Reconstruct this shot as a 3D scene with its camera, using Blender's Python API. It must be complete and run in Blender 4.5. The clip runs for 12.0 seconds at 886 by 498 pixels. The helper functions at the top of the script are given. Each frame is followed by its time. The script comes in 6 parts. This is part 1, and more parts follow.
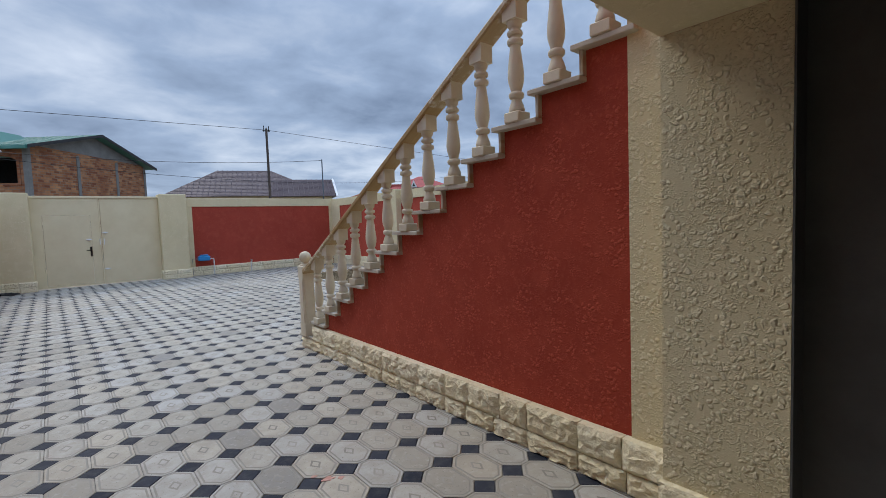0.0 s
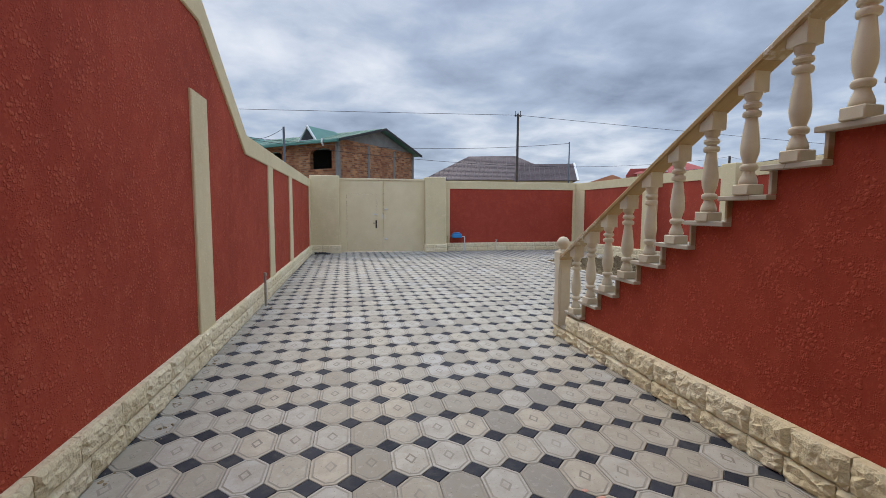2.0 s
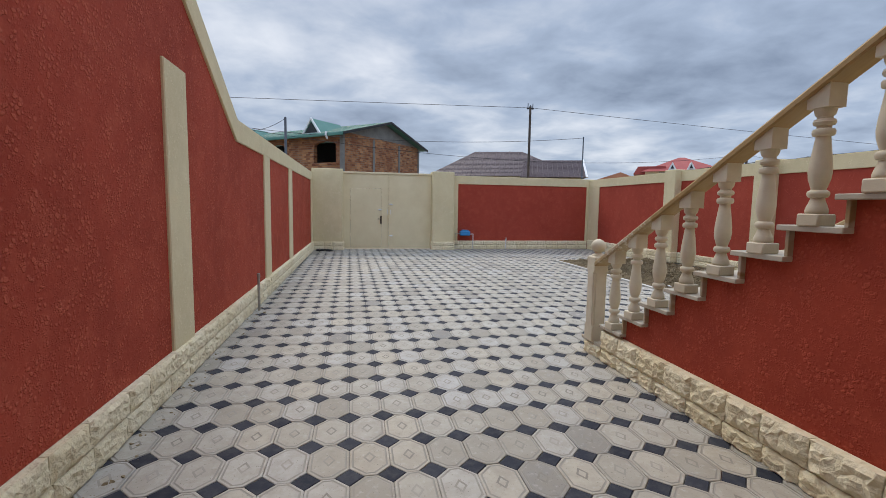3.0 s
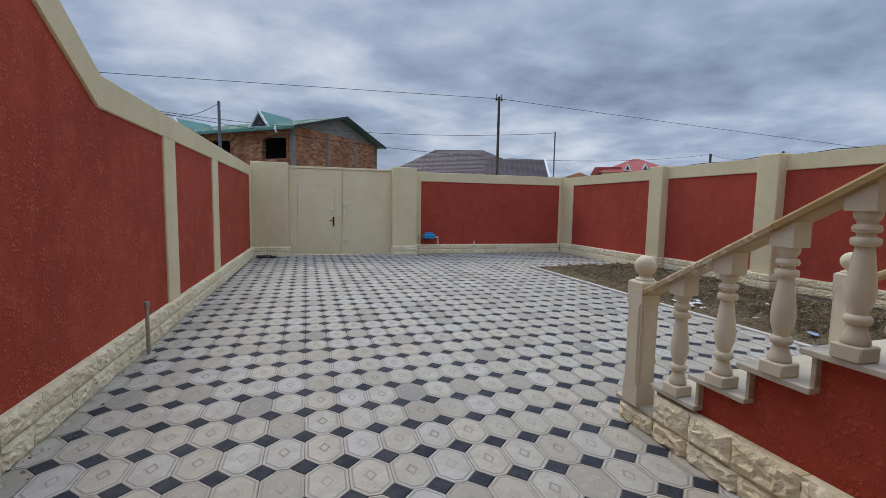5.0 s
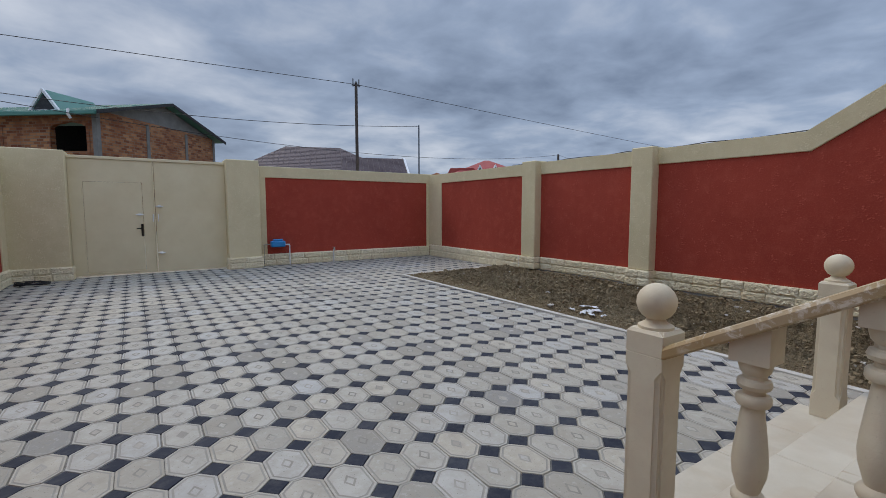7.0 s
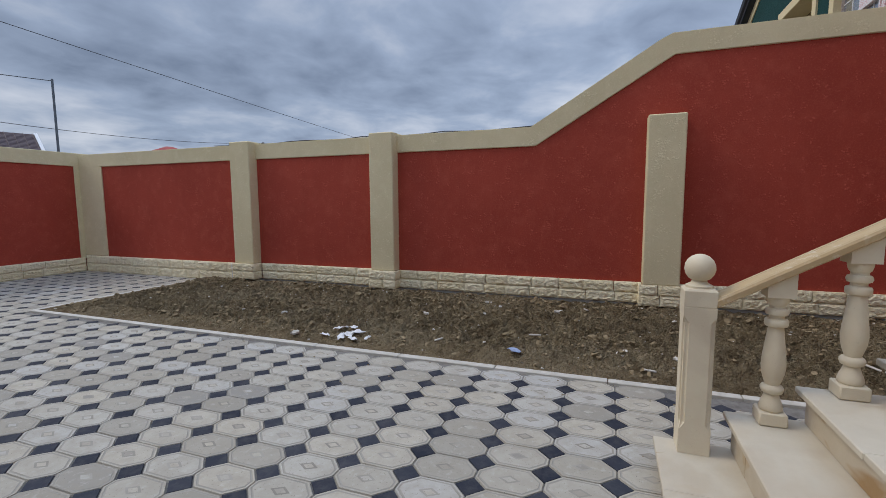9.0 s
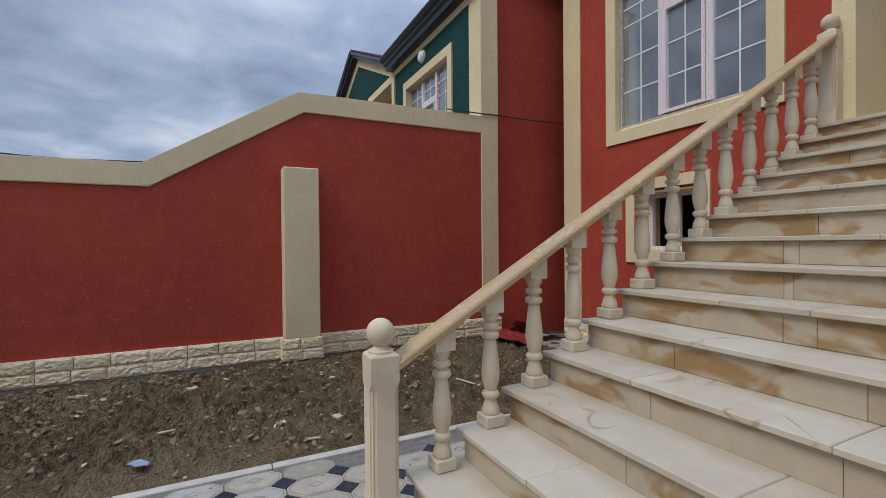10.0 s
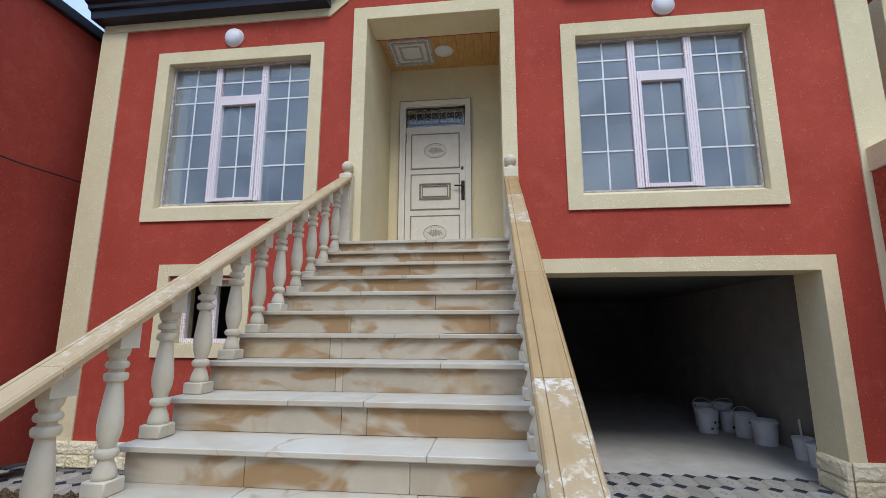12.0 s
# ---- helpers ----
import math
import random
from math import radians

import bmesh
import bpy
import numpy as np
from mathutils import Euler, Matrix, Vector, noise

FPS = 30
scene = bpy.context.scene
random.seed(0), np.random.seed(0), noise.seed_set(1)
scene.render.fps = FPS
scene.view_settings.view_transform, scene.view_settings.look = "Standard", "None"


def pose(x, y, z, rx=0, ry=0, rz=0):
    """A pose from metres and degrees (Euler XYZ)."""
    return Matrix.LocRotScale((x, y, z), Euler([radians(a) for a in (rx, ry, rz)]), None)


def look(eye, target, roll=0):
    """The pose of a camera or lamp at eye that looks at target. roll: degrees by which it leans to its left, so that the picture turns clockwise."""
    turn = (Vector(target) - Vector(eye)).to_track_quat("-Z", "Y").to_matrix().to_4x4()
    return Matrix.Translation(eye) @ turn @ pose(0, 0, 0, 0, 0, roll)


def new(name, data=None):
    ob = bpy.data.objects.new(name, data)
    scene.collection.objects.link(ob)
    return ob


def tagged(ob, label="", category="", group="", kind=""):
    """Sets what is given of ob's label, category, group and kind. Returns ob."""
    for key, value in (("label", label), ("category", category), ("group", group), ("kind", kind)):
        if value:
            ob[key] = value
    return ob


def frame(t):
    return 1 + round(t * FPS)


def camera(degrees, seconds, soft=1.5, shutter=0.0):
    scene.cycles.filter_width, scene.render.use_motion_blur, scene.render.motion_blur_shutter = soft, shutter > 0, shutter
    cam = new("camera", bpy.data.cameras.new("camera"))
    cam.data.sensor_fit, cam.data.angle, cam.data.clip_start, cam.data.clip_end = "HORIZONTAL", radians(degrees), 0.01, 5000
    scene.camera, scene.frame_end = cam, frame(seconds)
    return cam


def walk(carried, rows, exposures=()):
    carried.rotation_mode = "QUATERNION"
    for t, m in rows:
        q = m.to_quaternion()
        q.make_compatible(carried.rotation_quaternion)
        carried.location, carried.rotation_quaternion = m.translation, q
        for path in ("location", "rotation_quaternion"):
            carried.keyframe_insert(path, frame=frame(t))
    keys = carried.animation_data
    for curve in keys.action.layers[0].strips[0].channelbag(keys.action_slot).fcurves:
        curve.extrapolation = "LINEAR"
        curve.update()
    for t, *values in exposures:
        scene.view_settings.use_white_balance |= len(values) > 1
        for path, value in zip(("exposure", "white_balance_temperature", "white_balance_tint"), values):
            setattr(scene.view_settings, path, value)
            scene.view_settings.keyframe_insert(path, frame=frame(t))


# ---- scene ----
cam = camera(89.0, 12.0, 0.85)
PATH = [
    (0, (0.531, 0.055, 1.447), (1.816, 1.583, 1.325), -2.1),
    (0.5, (0.475, 0.085, 1.462), (1.134, 1.97, 1.345), -2.4),
    (1, (0.468, 0.033, 1.448), (0.807, 1.999, 1.307), -0.8),
    (1.5, (0.457, 0.156, 1.432), (0.739, 2.13, 1.27), 0.1),
    (2, (0.394, 0.466, 1.444), (0.778, 2.421, 1.273), 0.2),
    (2.5, (0.36, 0.785, 1.426), (0.754, 2.737, 1.24), 0.3),
    (3, (0.398, 1.158, 1.449), (0.767, 3.115, 1.26), 0.9),
    (5, (0.61, 2.73, 1.45), (1.156, 4.645, 1.263), 1.0),
    (5.5, (0.693, 3.094, 1.46), (1.35, 4.975, 1.29), 0.7),
    (6, (0.837, 3.496, 1.478), (1.55, 5.357, 1.317), 0.4),
    (6.5, (0.935, 3.914, 1.451), (1.799, 5.709, 1.273), 0.5),
    (7, (1.161, 4.29, 1.423), (2.261, 5.951, 1.246), 0.0),
    (9, (2.124, 5.652, 1.409), (3.991, 6.338, 1.205), -0.3),
    (9.5, (2.313, 5.905, 1.473), (4.294, 5.73, 1.259), -0.7),
    (10, (2.527, 5.912, 1.511), (4.321, 5.03, 1.488), -0.5),
    (10.5, (2.654, 5.926, 1.609), (4.038, 4.52, 1.935), 0.2),
    (11, (2.799, 5.974, 1.659), (3.584, 4.21, 2.178), -0.9),
    (11.5, (2.86, 5.997, 1.643), (3.156, 4.089, 2.161), -0.7),
    (12, (2.913, 5.928, 1.568), (3.142, 3.972, 1.92), 0.1),
]
EXPOSURES = [(0.0, 0.73, 6600, 9), (0.8, 0.80, 7080, 10), (1.5, 0.90, 7330, 11), (3.0, 0.86, 7330, 11), (5.0, 0.60, 7050, 11), (6.5, 0.40, 6950, 11), (9.0, 0.48, 7050, 12), (10.0, 0.48, 6950, 12), (10.5, 0.49, 6600, 11), (11.2, 0.57, 6150, 10), (12.0, 0.93, 6080, 9)]
walk(cam, [(t, look(eye, target, roll)) for t, eye, target, roll in PATH], EXPOSURES)


# ---- world and light ----
def build_world():
    w = bpy.data.worlds.new("overcast_sky")
    scene.world = w
    w.use_nodes = True
    nt = w.node_tree
    nt.nodes.clear()
    N, L = nt.nodes.new, nt.links.new
    out = N("ShaderNodeOutputWorld")
    bg = N("ShaderNodeBackground")
    sky = N("ShaderNodeTexSky")
    sky.sky_type = "NISHITA"
    sky.sun_disc = False
    sky.sun_elevation = radians(49)
    sky.sun_rotation = radians(-10)
    tc = N("ShaderNodeTexCoord")
    sep = N("ShaderNodeSeparateXYZ")
    L(tc.outputs["Generated"], sep.inputs[0])

    def mth(op, a, b=None):
        n = N("ShaderNodeMath")
        n.operation = op
        for i, v in enumerate((a, b)):
            if v is None:
                continue
            if isinstance(v, (int, float)):
                n.inputs[i].default_value = v
            else:
                L(v, n.inputs[i])
        return n.outputs[0]
    zz = mth("ADD", mth("ABSOLUTE", sep.outputs[2]), 0.16)
    comb = N("ShaderNodeCombineXYZ")
    L(mth("DIVIDE", sep.outputs[0], zz), comb.inputs[0])
    L(mth("DIVIDE", sep.outputs[1], zz), comb.inputs[1])
    comb.inputs[2].default_value = 3.7

    def cloud(scale, detail, rough, dist):
        n = N("ShaderNodeTexNoise")
        n.inputs["Scale"].default_value = scale
        n.inputs["Detail"].default_value = detail
        n.inputs["Roughness"].default_value = rough
        n.inputs["Distortion"].default_value = dist
        L(comb.outputs[0], n.inputs["Vector"])
        return n.outputs[0]
    big = cloud(0.8, 6, 0.52, 0.3)
    fine = cloud(2.9, 8, 0.52, 0.25)
    mixed = mth("ADD", mth("MULTIPLY", big, 0.62), mth("MULTIPLY", fine, 0.38))
    ramp = N("ShaderNodeValToRGB")
    e = ramp.color_ramp.elements
    e[0].position, e[0].color = 0.34, SKY_DARK
    e[1].position, e[1].color = 0.66, SKY_BRIGHT
    m = e.new(0.49)
    m.color = SKY_MID
    L(mixed, ramp.inputs[0])
    mix = N("ShaderNodeMix")
    mix.data_type = "RGBA"
    mix.inputs[0].default_value = 0.93
    scl = N("ShaderNodeVectorMath")
    scl.operation = "SCALE"
    scl.inputs["Scale"].default_value = 0.1
    L(sky.outputs[0], scl.inputs[0])
    L(scl.outputs[0], mix.inputs[6])
    L(ramp.outputs[0], mix.inputs[7])
    # an overcast sky grows brighter towards the zenith
    gain = N("ShaderNodeMapRange")
    gain.interpolation_type = "SMOOTHSTEP"
    L(sep.outputs[2], gain.inputs[0])
    for i, v in enumerate((0.36, 1.0, 1.0, ZENITH)):
        gain.inputs[1 + i].default_value = v
    lift = N("ShaderNodeVectorMath")
    lift.operation = "SCALE"
    L(mix.outputs[2], lift.inputs[0])
    # and the cloud is thinner on the house side
    side = N("ShaderNodeMapRange")
    L(sep.outputs[1], side.inputs[0])
    for i, v in enumerate((-1.0, 1.0, 1.22, 0.88)):
        side.inputs[1 + i].default_value = v
    L(mth("MULTIPLY", gain.outputs[0], side.outputs[0]), lift.inputs["Scale"])
    L(lift.outputs[0], bg.inputs[0])
    bg.inputs[1].default_value = SKY_STRENGTH
    L(bg.outputs[0], out.inputs[0])


SKY_DARK = (0.15, 0.21, 0.33, 1)
SKY_MID = (0.29, 0.385, 0.56, 1)
SKY_BRIGHT = (0.575, 0.66, 0.81, 1)
SKY_STRENGTH = 0.77
ZENITH = 2.8
build_world()
sun = new("sun", bpy.data.lights.new("sun", "SUN"))
sun.data.energy = 1.0
sun.data.angle = radians(26)
sun.data.color = (1.0, 0.95, 0.87)
sun.matrix_world = look((0, 0, 20), (3.2, -17.2, 0))


# ---- materials ----
class Mat:
    """A small node-building helper round one Principled surface."""

    def __init__(self, name, rough=0.8, metal=0.0, spec=0.5):
        self.m = bpy.data.materials.new(name)
        self.m.use_nodes = True
        self.nt = self.m.node_tree
        self.b = self.nt.nodes["Principled BSDF"]
        self.b.inputs["Roughness"].default_value = rough
        self.b.inputs["Metallic"].default_value = metal
        self.b.inputs["Specular IOR Level"].default_value = spec
        self.tc = self.nt.nodes.new("ShaderNodeTexCoord")
        self.geo = self.nt.nodes.new("ShaderNodeNewGeometry")
        self.pos = self.geo.outputs["Position"]

    def n(self, kind):
        return self.nt.nodes.new(kind)

    def l(self, a, b):
        self.nt.links.new(a, b)

    def put(self, sock, v):
        if isinstance(v, (int, float)):
            sock.default_value = v
        elif isinstance(v, tuple):
            sock.default_value = (*v, 1) if len(v) == 3 else v
        else:
            self.l(v, sock)

    def noise(self, scale, detail=4, rough=0.55, dist=0.0, vec=None):
        t = self.n("ShaderNodeTexNoise")
        t.inputs["Scale"].default_value = scale
        t.inputs["Detail"].default_value = detail
        t.inputs["Roughness"].default_value = rough
        t.inputs["Distortion"].default_value = dist
        self.l(vec or self.pos, t.inputs["Vector"])
        return t.outputs[0]

    def voronoi(self, scale, feature="F1", vec=None):
        t = self.n("ShaderNodeTexVoronoi")
        t.feature = feature
        t.inputs["Scale"].default_value = scale
        self.l(vec or self.pos, t.inputs["Vector"])
        return t

    def math(self, op, a, b=0.0):
        t = self.n("ShaderNodeMath")
        t.operation = op
        self.put(t.inputs[0], a)
        self.put(t.inputs[1], b)
        return t.outputs[0]

    def step(self, v, lo, hi, a=0.0, b=1.0):
        t = self.n("ShaderNodeMapRange")
        self.l(v, t.inputs[0])
        for i, x in enumerate((lo, hi, a, b)):
            t.inputs[1 + i].default_value = x
        return t.outputs[0]

    def mix(self, f, a, b, blend="MIX"):
        t = self.n("ShaderNodeMix")
        t.data_type = "RGBA"
        t.blend_type = blend
        self.put(t.inputs[0], f)
        self.put(t.inputs[6], a)
        self.put(t.inputs[7], b)
        return t.outputs[2]

    def squash(self, x, y, z):
        t = self.n("ShaderNodeVectorMath")
        t.operation = "MULTIPLY"
        self.l(self.pos, t.inputs[0])
        t.inputs[1].default_value = (x, y, z)
        return t.outputs[0]

    def color(self, v):
        self.put(self.b.inputs["Base Color"], v)
        return self

    def rough(self, v):
        self.put(self.b.inputs["Roughness"], v)
        return self

    def bump(self, h, strength=0.5, dist=0.01):
        t = self.n("ShaderNodeBump")
        t.inputs["Strength"].default_value = strength
        t.inputs["Distance"].default_value = dist
        self.l(h, t.inputs["Height"])
        self.l(t.outputs[0], self.b.inputs["Normal"])
        return self


def plaster(name, col, dark, light, streak, relief=0.0045, blobs=34, bare=0.54):
    """Painted splatter plaster: flattened blobs and crumbs on a smooth coat."""
    k = Mat(name, 0.82, spec=0.14)
    warp = k.n("ShaderNodeVectorMath")
    warp.operation = "ADD"
    nz = k.n("ShaderNodeTexNoise")
    nz.inputs["Scale"].default_value = 22
    k.l(k.pos, nz.inputs["Vector"])
    sc = k.n("ShaderNodeVectorMath")
    sc.operation = "SCALE"
    sc.inputs["Scale"].default_value = 0.03
    k.l(nz.outputs["Color"], sc.inputs[0])
    k.l(k.pos, warp.inputs[0])
    k.l(sc.outputs[0], warp.inputs[1])
    v = k.voronoi(blobs, vec=warp.outputs[0])
    blob = k.step(v.outputs["Distance"], 0.30, 0.48, 1, 0)
    pick = k.step(k.noise(9, 3), bare - 0.06, bare + 0.06)
    v2 = k.voronoi(blobs * 2.6, vec=warp.outputs[0])
    crumb = k.math("MULTIPLY", k.step(v2.outputs["Distance"], 0.25, 0.5, 1, 0), k.step(k.noise(16, 3), bare - 0.06, bare + 0.08))
    h = k.math("ADD", k.math("MULTIPLY", blob, pick), k.math("MULTIPLY", crumb, 0.55))
    h = k.math("ADD", h, k.math("MULTIPLY", k.noise(160, 3), 0.22))
    big = k.noise(0.9, 5, 0.6)
    drips = k.noise(3.2, 5, 0.6, vec=k.squash(1, 1, 0.14))
    c = k.mix(k.step(big, 0.35, 0.7), dark, col)
    c = k.mix(k.math("MULTIPLY", k.step(k.noise(5, 6, 0.65), 0.5, 0.75), 0.5), c, light)
    c = k.mix(k.math("MULTIPLY", k.step(k.noise(48, 4, 0.7), 0.5, 0.72), 0.5), c, light)
    c = k.mix(k.math("MULTIPLY", k.step(k.noise(30, 4, 0.7), 0.55, 0.75), 0.5), c, dark)
    c = k.mix(k.math("MULTIPLY", k.step(drips, 0.54, 0.72), streak), c, dark)
    c = k.mix(k.math("MULTIPLY", k.step(h, 0.45, 1.0), 0.6), c, light)
    k.color(c)
    k.bump(h, 0.85, relief)
    return k.m


RED = plaster("red_plaster", (0.405, 0.066, 0.042), (0.333, 0.052, 0.033), (0.50, 0.108, 0.069), 0.5, 0.0020, 34, 0.58)
RED_ROUGH = plaster("rough_red_plaster", (0.425, 0.068, 0.038), (0.32, 0.048, 0.027), (0.50, 0.097, 0.054), 0.75, 0.0046, 38, 0.51)
RED_SPLATTER = plaster("splatter_red_plaster", (0.43, 0.070, 0.040), (0.32, 0.048, 0.027), (0.57, 0.132, 0.074), 0.8, 0.0066, 36, 0.50)
CREAM = plaster("cream_plaster", (0.735, 0.63, 0.40), (0.645, 0.55, 0.34), (0.785, 0.69, 0.47), 0.4, 0.0022, 34, 0.56)
CREAM_ROUGH = plaster("rough_cream_plaster", (0.735, 0.63, 0.40), (0.645, 0.55, 0.34), (0.785, 0.69, 0.47), 0.4, 0.0068, 36, 0.455)
GREEN = plaster("green_plaster", (0.012, 0.060, 0.058), (0.009, 0.045, 0.044), (0.02, 0.08, 0.075), 0.4)


def stone_mat():
    k = Mat("split_stone", 0.85, spec=0.25)
    oi = k.n("ShaderNodeObjectInfo")
    base = k.mix(oi.outputs["Random"], (0.79, 0.68, 0.44), (0.865, 0.775, 0.55))
    c = k.mix(k.math("MULTIPLY", k.step(k.noise(14, 5), 0.45, 0.7), 0.38), base, (0.52, 0.43, 0.27))
    c = k.mix(k.math("MULTIPLY", k.step(k.noise(45, 3), 0.52, 0.66), 0.35), c, (0.80, 0.73, 0.56))
    k.color(c)
    h = k.math("ADD", k.noise(52, 6, 0.62), k.math("MULTIPLY", k.voronoi(26).outputs["Distance"], 0.6))
    k.bump(h, 1.0, 0.013)
    return k.m


STONE = stone_mat()


def limestone(name, low, high, tan=0.0, stain=0.0, blotch=0.0, vein=0.0, patch=0.0, crack=0.0):
    """Sawn limestone; some slabs are tan, damp leaves brown stains, and dust leaves pale blotches."""
    k = Mat(name, 0.62, spec=0.3)
    rnd = k.n("ShaderNodeObjectInfo").outputs["Random"]
    base = k.mix(rnd, low, high)
    if tan:
        base = k.mix(k.math("MULTIPLY", k.step(rnd, 1 - tan - 0.02, 1 - tan + 0.02), 0.85), base, (0.40, 0.305, 0.185))
    pale = tuple(min(0.72, v * 1.12) for v in high)
    c = k.mix(k.math("MULTIPLY", k.step(k.noise(7, 6, 0.6), 0.42, 0.7), 0.45), base, pale)
    if stain:
        s = k.noise(2.3, 3, 0.45, 0.9, vec=k.squash(1, 1, 2.2))
        c = k.mix(k.math("MULTIPLY", k.step(s, 0.50, 0.60), stain), c, (0.31, 0.185, 0.078))
        c = k.mix(k.math("MULTIPLY", k.step(k.noise(5.2, 4, 0.5, 0.6), 0.58, 0.66), stain * 0.55), c, (0.40, 0.27, 0.13))
    if vein:
        c = k.mix(k.math("MULTIPLY", k.step(k.noise(1.0, 4, 0.6, vec=k.squash(46, 1.4, 1.4)), 0.42, 0.62), vein), c, (0.46, 0.325, 0.165))
    if patch:
        c = k.mix(k.math("MULTIPLY", k.step(k.noise(2.6, 4, 0.55, 0.4), 0.44, 0.66), patch), c, (0.44, 0.36, 0.26))
    if blotch:
        m = k.step(k.noise(2.6, 3, 0.5, 0.3), 0.44, 0.56)
        c = k.mix(k.math("MULTIPLY", k.math("MULTIPLY", k.step(k.noise(24, 5, 0.65, 0.5), 0.50, 0.60), m), blotch), c, (0.66, 0.60, 0.50))
    c = k.mix(k.math("MULTIPLY", k.step(k.noise(120, 2), 0.66, 0.72), 0.25), c, (0.42, 0.35, 0.25))
    if crack:
        d = k.math("ABSOLUTE", k.math("SUBTRACT", k.noise(1.1, 3, 0.5, 0.5), 0.5))
        line = k.math("MULTIPLY", k.step(d, 0.0015, 0.006, 1, 0), k.step(k.noise(2.2, 2), 0.52, 0.6))
        c = k.mix(k.math("MULTIPLY", line, crack), c, (0.34, 0.24, 0.14))
    k.color(c)
    k.rough(k.step(k.noise(6, 3), 0.3, 0.7, 0.5, 0.78))
    k.bump(k.math("ADD", k.noise(90, 4), k.noise(8, 3)), 0.2, 0.004)
    return k.m


TREAD_STONE = limestone("tread_limestone", (0.455, 0.40, 0.31), (0.54, 0.49, 0.395), 0.04, 0.16, patch=0.22, crack=0.8)
RISER_STONE = limestone("riser_limestone", (0.40, 0.335, 0.245), (0.50, 0.435, 0.335), 0.10, 0.9)
BALUSTER_STONE = limestone("baluster_limestone", (0.60, 0.515, 0.37), (0.69, 0.605, 0.455), patch=0.45)
RAIL_STONE = limestone("rail_limestone", (0.39, 0.275, 0.145), (0.48, 0.365, 0.22), 0.25, 0.0, 0.35, 0.7)
RAIL_TAN = limestone("tan_rail_limestone", (0.33, 0.205, 0.082), (0.39, 0.26, 0.115), 0.0, 0.0, 0.0, 0.25)
RAIL_DUSTY = limestone("dust_blotched_rail_limestone", (0.34, 0.225, 0.10), (0.40, 0.285, 0.145), 0.0, 0.0, 0.85, 0.35, 0.4)



def tile_mat(name, per_island):
    k = Mat(name, 0.75, spec=0.2)
    if per_island:
        rnd = k.geo.outputs["Random Per Island"]
    else:
        rnd = k.n("ShaderNodeObjectInfo").outputs["Random"]
    ramp = k.n("ShaderNodeValToRGB")
    e = ramp.color_ramp.elements
    e[0].position, e[0].color = 0.0, (0.22, 0.215, 0.205, 1)
    e[1].position, e[1].color = 1.0, (0.45, 0.41, 0.335, 1)
    for p, col in ((0.05, (0.29, 0.27, 0.23, 1)), (0.25, (0.375, 0.35, 0.295, 1)), (0.5, (0.425, 0.405, 0.355, 1)), (0.62, (0.415, 0.41, 0.39, 1)), (0.78, (0.41, 0.38, 0.32, 1))):
        q = e.new(p)
        q.color = col
    k.l(rnd, ramp.inputs[0])
    c = k.mix(k.math("MULTIPLY", k.step(k.noise(9, 6, 0.7), 0.42, 0.70), 0.55), ramp.outputs[0], (0.29, 0.265, 0.22))
    c = k.mix(k.math("MULTIPLY", k.step(k.noise(3.1, 5, 0.65), 0.48, 0.70), 0.5), c, (0.285, 0.255, 0.20))
    c = k.mix(k.math("MULTIPLY", k.step(k.noise(0.8, 4, 0.6), 0.45, 0.7), 0.4), c, (0.32, 0.285, 0.225))
    c = k.mix(k.math("MULTIPLY", k.step(k.noise(24, 4, 0.6), 0.56, 0.70), 0.35), c, (0.50, 0.485, 0.45))
    c = k.mix(k.math("MULTIPLY", k.step(k.noise(85, 3), 0.64, 0.70), 0.7), c, (0.16, 0.14, 0.11))
    k.color(c)
    k.rough(k.step(k.noise(9, 3), 0.3, 0.7, 0.62, 0.85))
    k.bump(k.noise(140, 4), 0.12, 0.003)
    return k.m


TILE = tile_mat("octagon_tile", False)
TILE_FAR = tile_mat("octagon_tile_far", True)


def motif_mat():
    """The pressed lozenge line: crisp and grey on some tiles, all but worn away on others."""
    k = Mat("tile_motif", 0.75, spec=0.2)
    worn = k.step(k.noise(2.6, 2), 0.40, 0.60)
    line = k.mix(k.noise(20, 4), (0.18, 0.165, 0.14), (0.28, 0.26, 0.22))
    k.color(k.mix(k.math("MULTIPLY", worn, 0.6), line, (0.385, 0.365, 0.32)))
    return k.m


MOTIF = motif_mat()


def ring_mat():
    """The groove inside a tile's rim, holding dust."""
    k = Mat("tile_groove", 0.75, spec=0.2)
    k.color(k.mix(k.noise(7, 4), (0.22, 0.205, 0.175), (0.37, 0.35, 0.305)))
    k.bump(k.noise(140, 4), 0.12, 0.003)
    return k.m


RING = ring_mat()


def dark_tile_mat(name, per_island):
    k = Mat(name, 0.78, spec=0.18)
    rnd = k.geo.outputs["Random Per Island"] if per_island else k.n("ShaderNodeObjectInfo").outputs["Random"]
    c = k.mix(rnd, (0.017, 0.021, 0.033), (0.036, 0.041, 0.055))
    c = k.mix(k.math("MULTIPLY", k.step(k.noise(11, 6, 0.7), 0.45, 0.72), 0.4), c, (0.115, 0.11, 0.105))
    k.color(c)
    k.bump(k.noise(110, 3), 0.15, 0.003)
    return k.m


DARK_TILE = dark_tile_mat("navy_tile", False)
DARK_TILE_FAR = dark_tile_mat("navy_tile_far", True)


